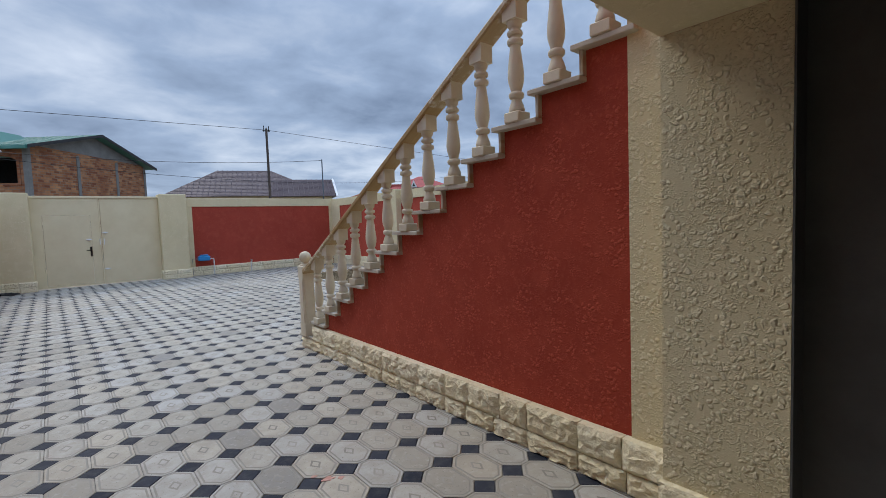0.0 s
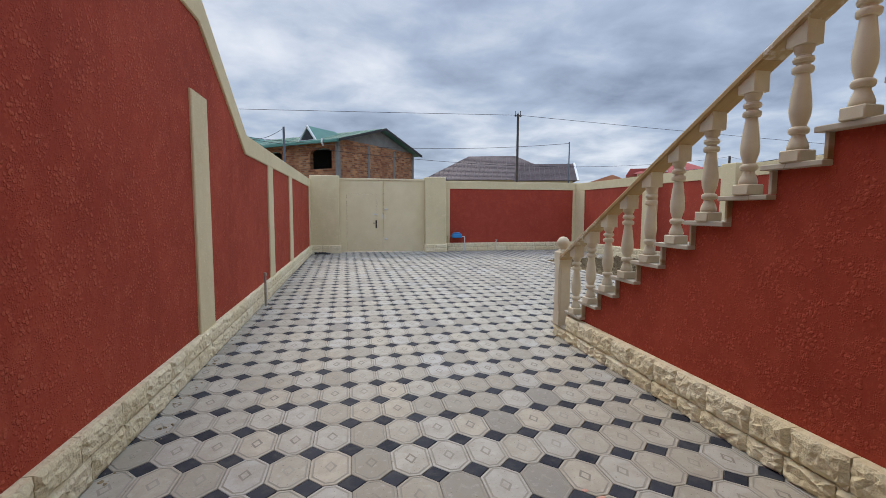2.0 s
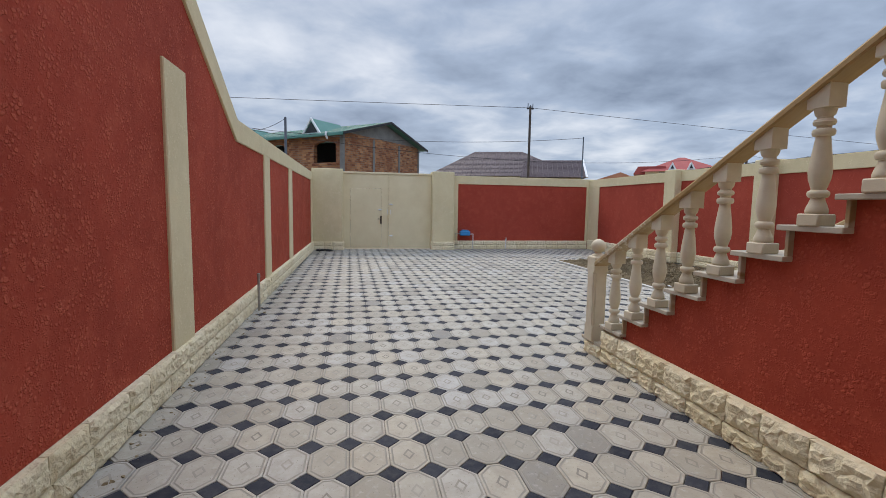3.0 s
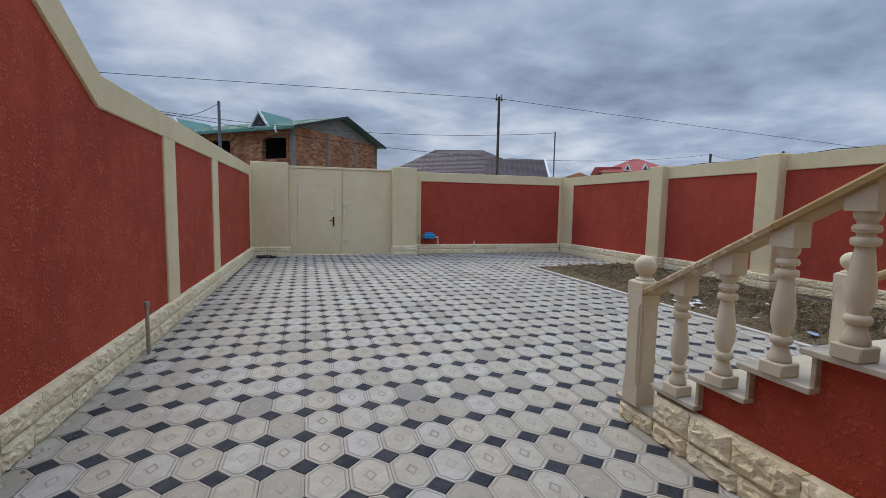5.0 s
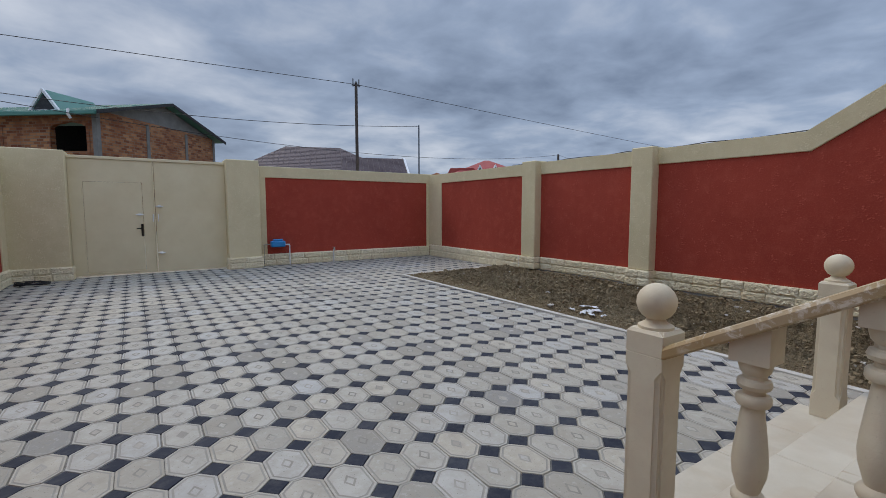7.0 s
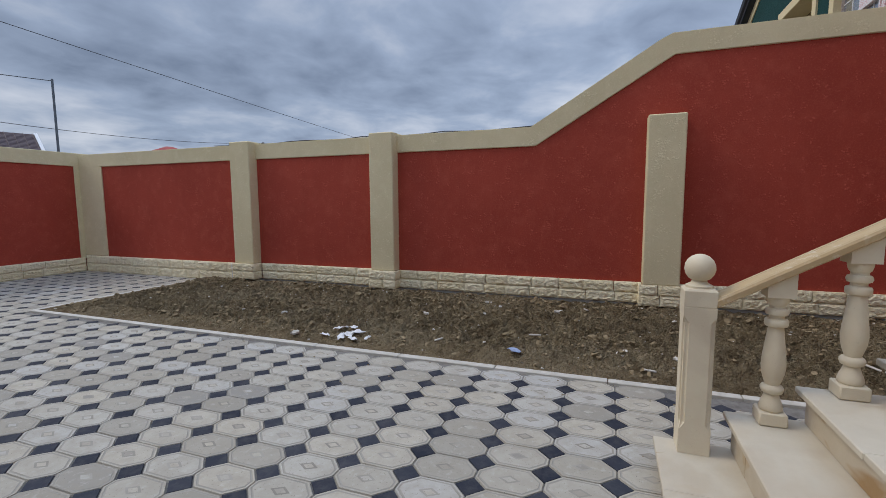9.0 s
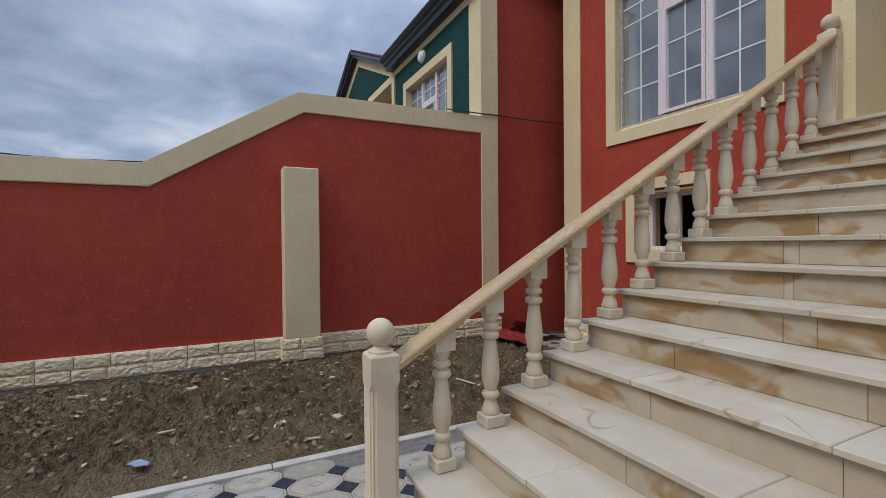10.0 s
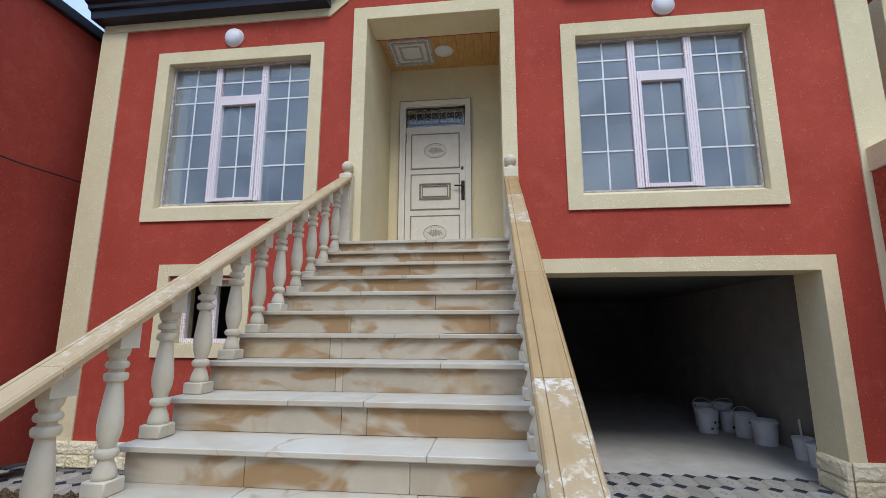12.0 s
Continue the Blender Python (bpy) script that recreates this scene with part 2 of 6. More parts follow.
def speckled(name, a, b, scale=6, rough=0.8, bump=0.3, bscale=60, metal=0.0, bdist=0.006, spec=0.4):
    k = Mat(name, rough, metal, spec)
    c = k.mix(k.step(k.noise(scale, 6, 0.62), 0.3, 0.7), a, b)
    c = k.mix(k.math("MULTIPLY", k.step(k.noise(scale * 0.17, 4), 0.4, 0.7), 0.35), c, a)
    k.color(c)
    if bump:
        k.bump(k.noise(bscale, 5, 0.6), bump, bdist)
    return k.m


BED = speckled("joint_mortar", (0.12, 0.11, 0.10), (0.22, 0.21, 0.19), 20)
KERB = speckled("pale_concrete_kerb", (0.42, 0.395, 0.345), (0.56, 0.535, 0.48), 10)
EARTH = speckled("outer_ground", (0.16, 0.13, 0.09), (0.26, 0.22, 0.16), 0.8)
OLD_CONCRETE = speckled("weathered_concrete", (0.15, 0.145, 0.135), (0.24, 0.235, 0.22), 2)
# concrete with the garage's shade put into its colour
SHADED_CONCRETE = speckled("shaded_concrete", (0.085, 0.082, 0.075), (0.14, 0.135, 0.125), 3)
CONCRETE = speckled("bare_concrete", (0.27, 0.26, 0.235), (0.37, 0.355, 0.32), 3)
GARAGE_FLOOR = speckled("dusty_concrete_floor", (0.44, 0.42, 0.375), (0.60, 0.575, 0.53), 2.5)
GATE_PAINT = speckled("cream_metal_paint", (0.69, 0.585, 0.37), (0.77, 0.67, 0.45), 2.2, 0.5, 0.06, 40)
FASCIA = speckled("navy_black_metal", (0.012, 0.014, 0.022), (0.022, 0.025, 0.036), 3, 0.3, 0.04, 30, 0.0)
ROOF_MAROON = speckled("maroon_roof_sheet", (0.11, 0.022, 0.020), (0.16, 0.034, 0.030), 2, 0.45, 0.1, 20)
ROOF_GREEN = speckled("green_roof_sheet", (0.055, 0.185, 0.15), (0.10, 0.26, 0.215), 0.6, 0.5, 0.1, 20)
ROOF_BROWN = speckled("brown_grey_roof_tile", (0.075, 0.050, 0.056), (0.11, 0.078, 0.084), 0.7, 0.6, 0.1, 20)
ROOF_RED = speckled("red_roof_tile", (0.30, 0.045, 0.04), (0.40, 0.075, 0.06), 0.7, 0.6, 0.1, 20)
ROOF_ORANGE = speckled("orange_roof_tile", (0.42, 0.16, 0.08), (0.52, 0.22, 0.12), 0.7, 0.6, 0.1, 20)
WHITE_PAINT = speckled("white_trim", (0.66, 0.66, 0.66), (0.78, 0.78, 0.77), 4, 0.5, 0.05)
DOOR_WHITE = speckled("cream_white_door", (0.66, 0.60, 0.50), (0.77, 0.715, 0.615), 5, 0.45, 0.05)
DOOR_GOLD = speckled("bronze_patina", (0.13, 0.095, 0.06), (0.33, 0.255, 0.165), 60, 0.5, 0.2)
UPVC = speckled("white_plastic_profile", (0.70, 0.70, 0.71), (0.80, 0.80, 0.80), 6, 0.4, 0.02)
WORN_FRAME = speckled("smeared_frame_tape", (0.34, 0.27, 0.235), (0.70, 0.66, 0.63), 26, 0.55, 0.1)
LAMP_WHITE = speckled("opal_lamp_glass", (0.72, 0.73, 0.77), (0.80, 0.81, 0.84), 4, 0.35, 0)
BUCKET = speckled("white_bucket_plastic", (0.68, 0.70, 0.73), (0.80, 0.81, 0.83), 7, 0.45, 0.05)
BUCKET_INK = speckled("navy_label_ink", (0.03, 0.04, 0.08), (0.06, 0.07, 0.12), 9, 0.6, 0)
BUCKET_RED = speckled("dried_red_paint", (0.10, 0.02, 0.015), (0.2, 0.04, 0.03), 9, 0.7, 0.2)
BLUE = speckled("blue_plastic", (0.015, 0.20, 0.48), (0.03, 0.28, 0.60), 8, 0.4, 0.05)
STEEL = speckled("galvanised_pipe", (0.30, 0.28, 0.25), (0.46, 0.43, 0.38), 20, 0.45, 0.1, 60, 0.7)
DARK_METAL = speckled("dark_bronze_metal", (0.03, 0.025, 0.02), (0.06, 0.05, 0.04), 20, 0.4, 0.1, 60, 0.8)
BLACK_WIRE = speckled("black_cable", (0.015, 0.015, 0.017), (0.03, 0.03, 0.033), 9, 0.6, 0)
POLE_WOOD = speckled("weathered_pole", (0.055, 0.045, 0.04), (0.11, 0.09, 0.075), 9, 0.85, 0.3)
POLE_STEEL = speckled("grey_blue_pole", (0.09, 0.11, 0.14), (0.14, 0.17, 0.20), 5, 0.5, 0.05)
INTERIOR = speckled("grey_room_plaster", (0.40, 0.41, 0.42), (0.50, 0.51, 0.52), 2)
CLAY = speckled("earth_clod", (0.15, 0.108, 0.06), (0.31, 0.238, 0.14), 12, 0.95, 0.5, 60)
RUBBLE = speckled("pale_rubble", (0.34, 0.31, 0.26), (0.60, 0.56, 0.50), 14, 0.9, 0.3)
RED_FILM = speckled("red_plastic_sheet", (0.22, 0.025, 0.02), (0.30, 0.04, 0.03), 6, 0.5, 0.3, 12)
SPLASH = speckled("faded_red_paint", (0.46, 0.22, 0.17), (0.52, 0.32, 0.26), 40, 0.7, 0)
# dark boards, and the painted shade inside far window and dormer openings
BOARD_AND_VOID = speckled("dark_board_and_void", (0.02, 0.02, 0.022), (0.05, 0.05, 0.05), 9)
PALE_BLUE = speckled("pale_blue_plastic", (0.25, 0.32, 0.48), (0.34, 0.42, 0.58), 9, 0.5, 0)


def soil_mat():
    """Damp turned soil with drier crumbs on its lumps and fine pale grit."""
    k = Mat("turned_soil", 0.95, spec=0.12)
    c = k.mix(k.step(k.noise(5, 7, 0.7), 0.36, 0.66), (0.165, 0.118, 0.066), (0.36, 0.28, 0.168))
    c = k.mix(k.math("MULTIPLY", k.step(k.noise(0.9, 4), 0.50, 0.66), 0.55), c, (0.38, 0.305, 0.195))
    c = k.mix(k.math("MULTIPLY", k.step(k.noise(26, 5, 0.7), 0.52, 0.66), 0.55), c, (0.115, 0.08, 0.045))
    c = k.mix(k.math("MULTIPLY", k.step(k.noise(75, 3), 0.63, 0.69), 0.7), c, (0.36, 0.30, 0.22))
    k.color(c)
    k.bump(k.math("ADD", k.noise(34, 8, 0.75), k.math("MULTIPLY", k.voronoi(48).outputs["Distance"], 0.7)), 1.0, 0.09)
    return k.m


SOIL = soil_mat()


def film_mat():
    """Pinkish protective tape on the window profiles, with rows of illegible red marks."""
    k = Mat("taped_profile", 0.45)
    b = k.n("ShaderNodeTexBrick")
    b.inputs["Scale"].default_value = 1.0
    b.inputs["Brick Width"].default_value = 0.11
    b.inputs["Row Height"].default_value = 0.028
    b.inputs["Mortar Size"].default_value = 0.008
    b.inputs["Color1"].default_value = (1, 1, 1, 1)
    b.inputs["Color2"].default_value = (1, 1, 1, 1)
    b.inputs["Mortar"].default_value = (0, 0, 0, 1)
    s = k.n("ShaderNodeSeparateXYZ")
    k.l(k.pos, s.inputs[0])
    cb = k.n("ShaderNodeCombineXYZ")
    k.l(s.outputs[2], cb.inputs[0])
    k.l(s.outputs[0], cb.inputs[1])
    k.l(cb.outputs[0], b.inputs["Vector"])
    letters = k.math("MULTIPLY", b.outputs["Color"], k.step(k.noise(150, 1), 0.45, 0.5))
    c = k.mix(k.math("MULTIPLY", letters, 0.75), (0.76, 0.75, 0.77), (0.55, 0.14, 0.15))
    k.color(c)
    return k.m


TAPE = film_mat()


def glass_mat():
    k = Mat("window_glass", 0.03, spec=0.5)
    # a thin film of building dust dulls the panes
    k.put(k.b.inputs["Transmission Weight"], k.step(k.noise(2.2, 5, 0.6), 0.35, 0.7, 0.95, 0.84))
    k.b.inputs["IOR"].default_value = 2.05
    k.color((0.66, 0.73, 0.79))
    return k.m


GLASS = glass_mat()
HATCH_WHITE = speckled("worn_film_white", (0.26, 0.24, 0.21), (0.72, 0.70, 0.66), 34, 0.6, 0.1)


def wood_ceiling_mat():
    k = Mat("pine_boards", 0.5)
    w = k.noise(6, 6, 0.6, 0.5, vec=k.squash(9, 1.2, 1))
    k.color(k.mix(k.step(w, 0.35, 0.68), (0.50, 0.27, 0.085), (0.64, 0.39, 0.15)))
    return k.m


PINE = wood_ceiling_mat()


def brick_mat():
    k = Mat("rough_brick", 0.9, spec=0.2)
    b = k.n("ShaderNodeTexBrick")
    sp = k.n("ShaderNodeSeparateXYZ")
    k.l(k.tc.outputs["Object"], sp.inputs[0])
    cb = k.n("ShaderNodeCombineXYZ")
    k.l(k.math("ADD", sp.outputs[0], sp.outputs[1]), cb.inputs[0])
    k.l(sp.outputs[2], cb.inputs[1])
    k.l(cb.outputs[0], b.inputs["Vector"])
    b.inputs["Scale"].default_value = 1.0
    b.inputs["Brick Width"].default_value = 0.40
    b.inputs["Row Height"].default_value = 0.155
    b.inputs["Mortar Size"].default_value = 0.016
    b.inputs["Color1"].default_value = (0.19, 0.062, 0.03, 1)
    b.inputs["Color2"].default_value = (0.50, 0.235, 0.105, 1)
    b.inputs["Mortar"].default_value = (0.25, 0.19, 0.14, 1)
    c = k.mix(k.math("MULTIPLY", k.step(k.noise(0.5, 5), 0.42, 0.62), 0.6), b.outputs["Color"], (0.17, 0.055, 0.03))
    c = k.mix(k.math("MULTIPLY", k.step(k.noise(2.5, 5), 0.55, 0.7), 0.4), c, (0.46, 0.27, 0.15))
    k.color(c)
    return k.m


BRICK = brick_mat()


# ---- mesh helpers ----
def box(bm, x0, x1, y0, y1, z0, z1, bevel=0.0):
    vs = [bm.verts.new((x, y, z)) for x in (x0, x1) for y in (y0, y1) for z in (z0, z1)]
    fs = [bm.faces.new([vs[i] for i in f]) for f in ((0, 1, 3, 2), (4, 6, 7, 5), (0, 4, 5, 1), (2, 3, 7, 6), (0, 2, 6, 4), (1, 5, 7, 3))]
    if bevel:
        es = {e for f in fs for e in f.edges}
        bmesh.ops.bevel(bm, geom=list(es), offset=bevel, segments=1, affect="EDGES", profile=0.5)
    return bm


def prism(bm, pts, axis, a0, a1):
    """A polygon of (p, q) pairs drawn out along an axis: x takes (y, z), y takes (x, z), z takes (x, y)."""
    def at(p, q, a):
        return {"x": (a, p, q), "y": (p, a, q), "z": (p, q, a)}[axis]
    lo = [bm.verts.new(at(p, q, a0)) for p, q in pts]
    hi = [bm.verts.new(at(p, q, a1)) for p, q in pts]
    n = len(pts)
    faces = [bm.faces.new(lo), bm.faces.new(hi[::-1])]
    faces += [bm.faces.new((lo[i], hi[i], hi[(i + 1) % n], lo[(i + 1) % n])) for i in range(n)]
    bmesh.ops.recalc_face_normals(bm, faces=faces)
    return bm


def lathe(bm, profile, seg=16, cx=0.0, cy=0.0):
    rings = []
    for r, z in profile:
        rings.append([bm.verts.new((cx + r * math.cos(2 * math.pi * i / seg), cy + r * math.sin(2 * math.pi * i / seg), z)) for i in range(seg)])
    for a, b in zip(rings, rings[1:]):
        for i in range(seg):
            bm.faces.new((a[i], a[(i + 1) % seg], b[(i + 1) % seg], b[i]))
    bm.faces.new(rings[0][::-1])
    bm.faces.new(rings[-1])
    return bm


def tube(bm, pts, r, seg=8):
    pts = [Vector(p) for p in pts]
    rings = []
    for i, p in enumerate(pts):
        d = (pts[min(i + 1, len(pts) - 1)] - pts[max(i - 1, 0)]).normalized()
        u = d.orthogonal().normalized()
        if abs(d.z) < 0.95:
            u = d.cross(Vector((0, 0, 1))).normalized()
        v = d.cross(u)
        rings.append([bm.verts.new(p + r * (math.cos(2 * math.pi * k / seg) * u + math.sin(2 * math.pi * k / seg) * v)) for k in range(seg)])
    fs = []
    for a, b in zip(rings, rings[1:]):
        for k in range(seg):
            fs.append(bm.faces.new((a[k], a[(k + 1) % seg], b[(k + 1) % seg], b[k])))
    fs += [bm.faces.new(rings[0][::-1]), bm.faces.new(rings[-1])]
    bmesh.ops.recalc_face_normals(bm, faces=fs)
    return bm


def mesh_of(name, bm, mats, smooth=False):
    me = bpy.data.meshes.new(name)
    bm.to_mesh(me)
    bm.free()
    for m in (mats if isinstance(mats, (list, tuple)) else [mats]):
        me.materials.append(m)
    if smooth:
        me.shade_smooth()
        me.set_sharp_from_angle(angle=radians(38))
    return me


def part(name, bm, material, parent=None, label="", smooth=False):
    me = mesh_of(name, bm, material, smooth) if isinstance(bm, bmesh.types.BMesh) else bm
    ob = new(name, me)
    if parent is not None:
        ob.parent = parent
    if label:
        ob["label"] = label
    return ob


def thing(name, label, category, kind="", group="", at=(0, 0, 0)):
    ob = new(name)
    ob.location = at
    return tagged(ob, label, category, group, kind)


def cells(x0, x1, z0, z1, holes):
    """The rectangles that are left of x0..x1, z0..z1 round rectangular holes."""
    xs = sorted({x0, x1, *[h[0] for h in holes], *[h[1] for h in holes]})
    for a, b in zip(xs, xs[1:]):
        m = (a + b) / 2
        col = sorted([(h[2], h[3]) for h in holes if h[0] < m < h[1]])
        z = z0
        for lo, hi in col:
            if lo > z:
                yield a, b, z, lo
            z = hi
        if z < z1:
            yield a, b, z, z1


def pierced(bm, x0, x1, y0, y1, z0, z1, holes):
    for a, b, c, d in cells(x0, x1, z0, z1, holes):
        box(bm, a, b, y0, y1, c, d)
    bmesh.ops.remove_doubles(bm, verts=bm.verts, dist=1e-5)
    # drop the faces shared by two cells
    seen = {}
    for f in bm.faces:
        seen.setdefault(tuple(round(v, 4) for v in f.calc_center_median()), []).append(f)
    twin = [f for fs in seen.values() if len(fs) > 1 for f in fs]
    bmesh.ops.delete(bm, geom=twin, context="FACES_ONLY")
    return bm


def ring(bm, x0, x1, z0, z1, w, y0, y1):
    """A rectangular frame in an upright plane, w wide inwards from the outer edge."""
    box(bm, x0, x1, y0, y1, z1 - w, z1)
    box(bm, x0, x1, y0, y1, z0, z0 + w)
    box(bm, x0, x0 + w, y0, y1, z0 + w, z1 - w)
    box(bm, x1 - w, x1, y0, y1, z0 + w, z1 - w)
    return bm


# ---- split-faced stones, laid in courses ----
def stone_mesh(length, height, depth, seed):
    """A block with its rough face towards -y, its back on y = 0, base at z = 0, x centred."""
    rnd = random.Random(seed)
    nx, nz = max(4, int(length / 0.032)), 6
    bm = bmesh.new()
    front = []
    for i in range(nx + 1):
        row = []
        for j in range(nz + 1):
            edge = i in (0, nx) or j in (0, nz)
            d = depth * rnd.uniform(0.68, 0.84) if edge else depth * rnd.uniform(0.88, 1.12)
            jx = 0 if edge else rnd.uniform(-0.014, 0.014)
            jz = 0 if edge else rnd.uniform(-0.010, 0.010)
            row.append(bm.verts.new((-length / 2 + length * i / nx + jx, -d, height * j / nz + jz)))
        front.append(row)
    for i in range(nx):
        for j in range(nz):
            a, b, c, d = front[i][j], front[i + 1][j], front[i + 1][j + 1], front[i][j + 1]
            if rnd.random() < 0.5:
                bm.faces.new((a, b, c)), bm.faces.new((a, c, d))
            else:
                bm.faces.new((a, b, d)), bm.faces.new((b, c, d))
    back = {}
    for i, j in [(0, 0), (nx, 0), (nx, nz), (0, nz)]:
        v = front[i][j]
        back[(i, j)] = bm.verts.new((v.co.x, 0, v.co.z))
    bm.faces.new([front[i][0] for i in range(nx, -1, -1)] + [back[(0, 0)], back[(nx, 0)]])
    bm.faces.new([front[i][nz] for i in range(nx + 1)] + [back[(nx, nz)], back[(0, nz)]])
    bm.faces.new([front[0][j] for j in range(nz + 1)] + [back[(0, nz)], back[(0, 0)]])
    bm.faces.new([front[nx][j] for j in range(nz, -1, -1)] + [back[(nx, 0)], back[(nx, nz)]])
    return mesh_of("stone", bm, STONE)


STONES = {}


def stone_course(parent, start, end, z, height, depth, seed, mean=0.34):
    """Lays stones along the line start to end; the rough faces look to the line's right-hand side."""
    rnd = random.Random(seed)
    a, b = Vector((*start, 0)), Vector((*end, 0))
    total = (b - a).length
    d = (b - a).normalized()
    n = max(1, round(total / mean))
    cuts = [0.0] + [(i + rnd.uniform(-0.16, 0.16)) * total / n for i in range(1, n)] + [total]
    for p, q in zip(cuts, cuts[1:]):
        size = round(min(max(q - p, 0.06), 1.2) / 0.03) * 0.03
        key = (round(size, 2), height, depth, rnd.randrange(3))
        if key not in STONES:
            STONES[key] = stone_mesh(key[0], height - 0.005, depth, len(STONES) + 11)
        ob = part("stone", STONES[key], None, parent)
        mid = a + d * (p + q) / 2
        ob.matrix_basis = Matrix.Translation((mid.x, mid.y, z)) @ Matrix.Rotation(math.atan2(d.y, d.x), 4, "Z") @ Matrix.Diagonal(((q - p - 0.006) / key[0], 1, 1, 1))


# ---- the plan, in metres ----
XL, XR, YB = -1.035, 8.52, 16.15        # boundary walls
FY = 0.894                              # house front
SX0, SX1 = 2.675, 4.705                  # stair slabs, side to side
RUN, LIP1, SLAB = 0.2985, 5.37, 0.03     # fifteen uneven, hand-laid steps


def tread_lip(n):
    """The front edge of tread n."""
    return LIP1 - (n - 1) * RUN + (0.022 if n == 1 else 0.0)


def tread_top(n):
    """The height of tread n; the first step is low and the upper ones are a little flatter."""
    return 0.148 if n == 1 else 0.341 + 0.1725 * (n - 2) if n <= 8 else 1.376 + 0.1645 * (n - 8)


LAND = tread_top(15)

# ---- ground ----
bm = bmesh.new()
for v in ((-600, -600), (600, -600), (600, 600), (-600, 600)):
    bm.verts.new((*v, -0.03))
bm.faces.new(bm.verts)
tagged(part("ground", bm, EARTH), "bare brown earth round the houses", "ground", kind="structure")
bm = bmesh.new()
box(bm, XL - 0.1, XR, 0.28, YB + 0.2, -0.028, -0.010)
floor = tagged(part("floor", bm, BED), "yard floor of grey octagon tiles with navy diamond inserts", "floor", kind="structure")


# ---- boundary walls ----
def slope_wall(name, label, x_face, x_back, y_end, knee_lo, knee_hi, y_house, paint, low=2.18, high=3.21, band=0.25):
    """A long wall with a low part, a ramp and a high part by the house; a proud cream band runs along its top."""
    w = thing(name, label, "wall", "structure")
    lo, hi = min(x_face, x_back), max(x_face, x_back)
    bm = bmesh.new()
    prism(bm, [(y_house, -0.02), (y_end, -0.02), (y_end, low + band), (knee_lo + 0.06, low + band), (knee_hi + 0.06, high + band), (y_house, high + band)], "x", lo, hi)
    part("wall_body", bm, paint, w)
    s = 1 if x_back < x_face else -1
    f = x_face + s * 0.022
    bm = bmesh.new()
    pts = [(y_house, high), (knee_hi, high), (knee_lo, low), (y_end, low), (y_end, low + band + 0.012)]
    pts += [(knee_lo + 0.07, low + band + 0.012), (knee_hi + 0.18, high + band - 0.06), (knee_hi + 0.04, high + band + 0.006), (y_house, high + band + 0.012)]
    prism(bm, pts, "x", min(f, x_back - s * 0.02), max(f, x_back - s * 0.02))
    bmesh.ops.bevel(bm, geom=[e for e in bm.edges if abs(e.verts[0].co.x - e.verts[1].co.x) < 1e-4], offset=0.008, segments=2, affect="EDGES")
    part("top_band", bm, CREAM, w, "cream plaster band along the top")
    return w, s


wall_west, s = slope_wall("wall_west", "red splatter plaster boundary wall with cream strips and band", XL, XL - 0.25, 16.3, 6.96, 5.24, 0.5, RED_SPLATTER)
for y0, y1, top in ((4.92, 5.36, 2.52), (8.54, 8.97, 2.19), (11.05, 11.50, 2.19), (15.5, 15.86, 2.19)):
    bm = bmesh.new()
    box(bm, XL - 0.01, XL + 0.024, y0, y1, 0.28, top, 0.008)
    part("pilaster", bm, CREAM, wall_west, "cream plaster strip")
for c in range(2):
    stone_course(wall_west, (XL + 0.002, FY), (XL + 0.002, 15.84), 0.148 * c - 0.004, 0.148, 0.058, 21 + c, 0.36)

wall_east, s = slope_wall("wall_east", "red plaster boundary wall with cream columns and a ramped top", XR, XR + 0.25, 16.3, 6.63, 4.94, 2.002, RED)
for y0, y1, top in ((11.47, 11.89, 2.475), (8.74, 9.14, 2.475), (4.80, 5.23, 2.47)):
    bm = bmesh.new()
    box(bm, XR - (0.19 if y0 > 6 else 0.22), XR + (0.01 if top < 2.472 else 0.27), y0, y1, 0.36, top, 0.012)
    part("column", bm, CREAM, wall_east, "cream plaster column standing proud of the wall")
    for c in range(2):
        z = 0.09 + 0.138 * c
        stone_course(wall_east, (XR - 0.188, y1 + 0.03), (XR - 0.188, y0 - 0.03), z, 0.138, 0.045, 61 + c + int(y0), 0.25)
        stone_course(wall_east, (XR - 0.02, y1), (XR - 0.225, y1), z, 0.138, 0.04, 64 + c, 0.22)
        stone_course(wall_east, (XR - 0.225, y0), (XR - 0.02, y0), z, 0.138, 0.04, 67 + c, 0.22)
bm = bmesh.new()
box(bm, XR - 0.022, XR + 0.02, 15.46, YB, 0.34, 2.19, 0.006)
part("corner_strip", bm, CREAM, wall_east)
bm = bmesh.new()
box(bm, XR - 0.024, XR + 0.015, 2.0, 2.30, 0.36, 3.485, 0.006)
part("end_strip", bm, CREAM, wall_east, "cream strip at the wall's end")
for y0, y1 in ((9.17, 11.42), (5.24, 8.72), (1.96, 4.79), (11.87, 16.1)):
    for c in range(2):
        z, high = (0.085 + 0.138 * c, 0.138) if y0 < 11.5 else (0.172 * c - 0.004, 0.172)
        stone_course(wall_east, (XR - 0.002, y1), (XR - 0.002, y0), z, high, 0.055, 81 + c + int(y0), 0.36)

bm = bmesh.new()
box(bm, XR - 0.03, XR + 0.01, 1.97, 12.9, -0.02, 0.0845)
part("footing", bm, CONCRETE, wall_east, "bare grey concrete footing")

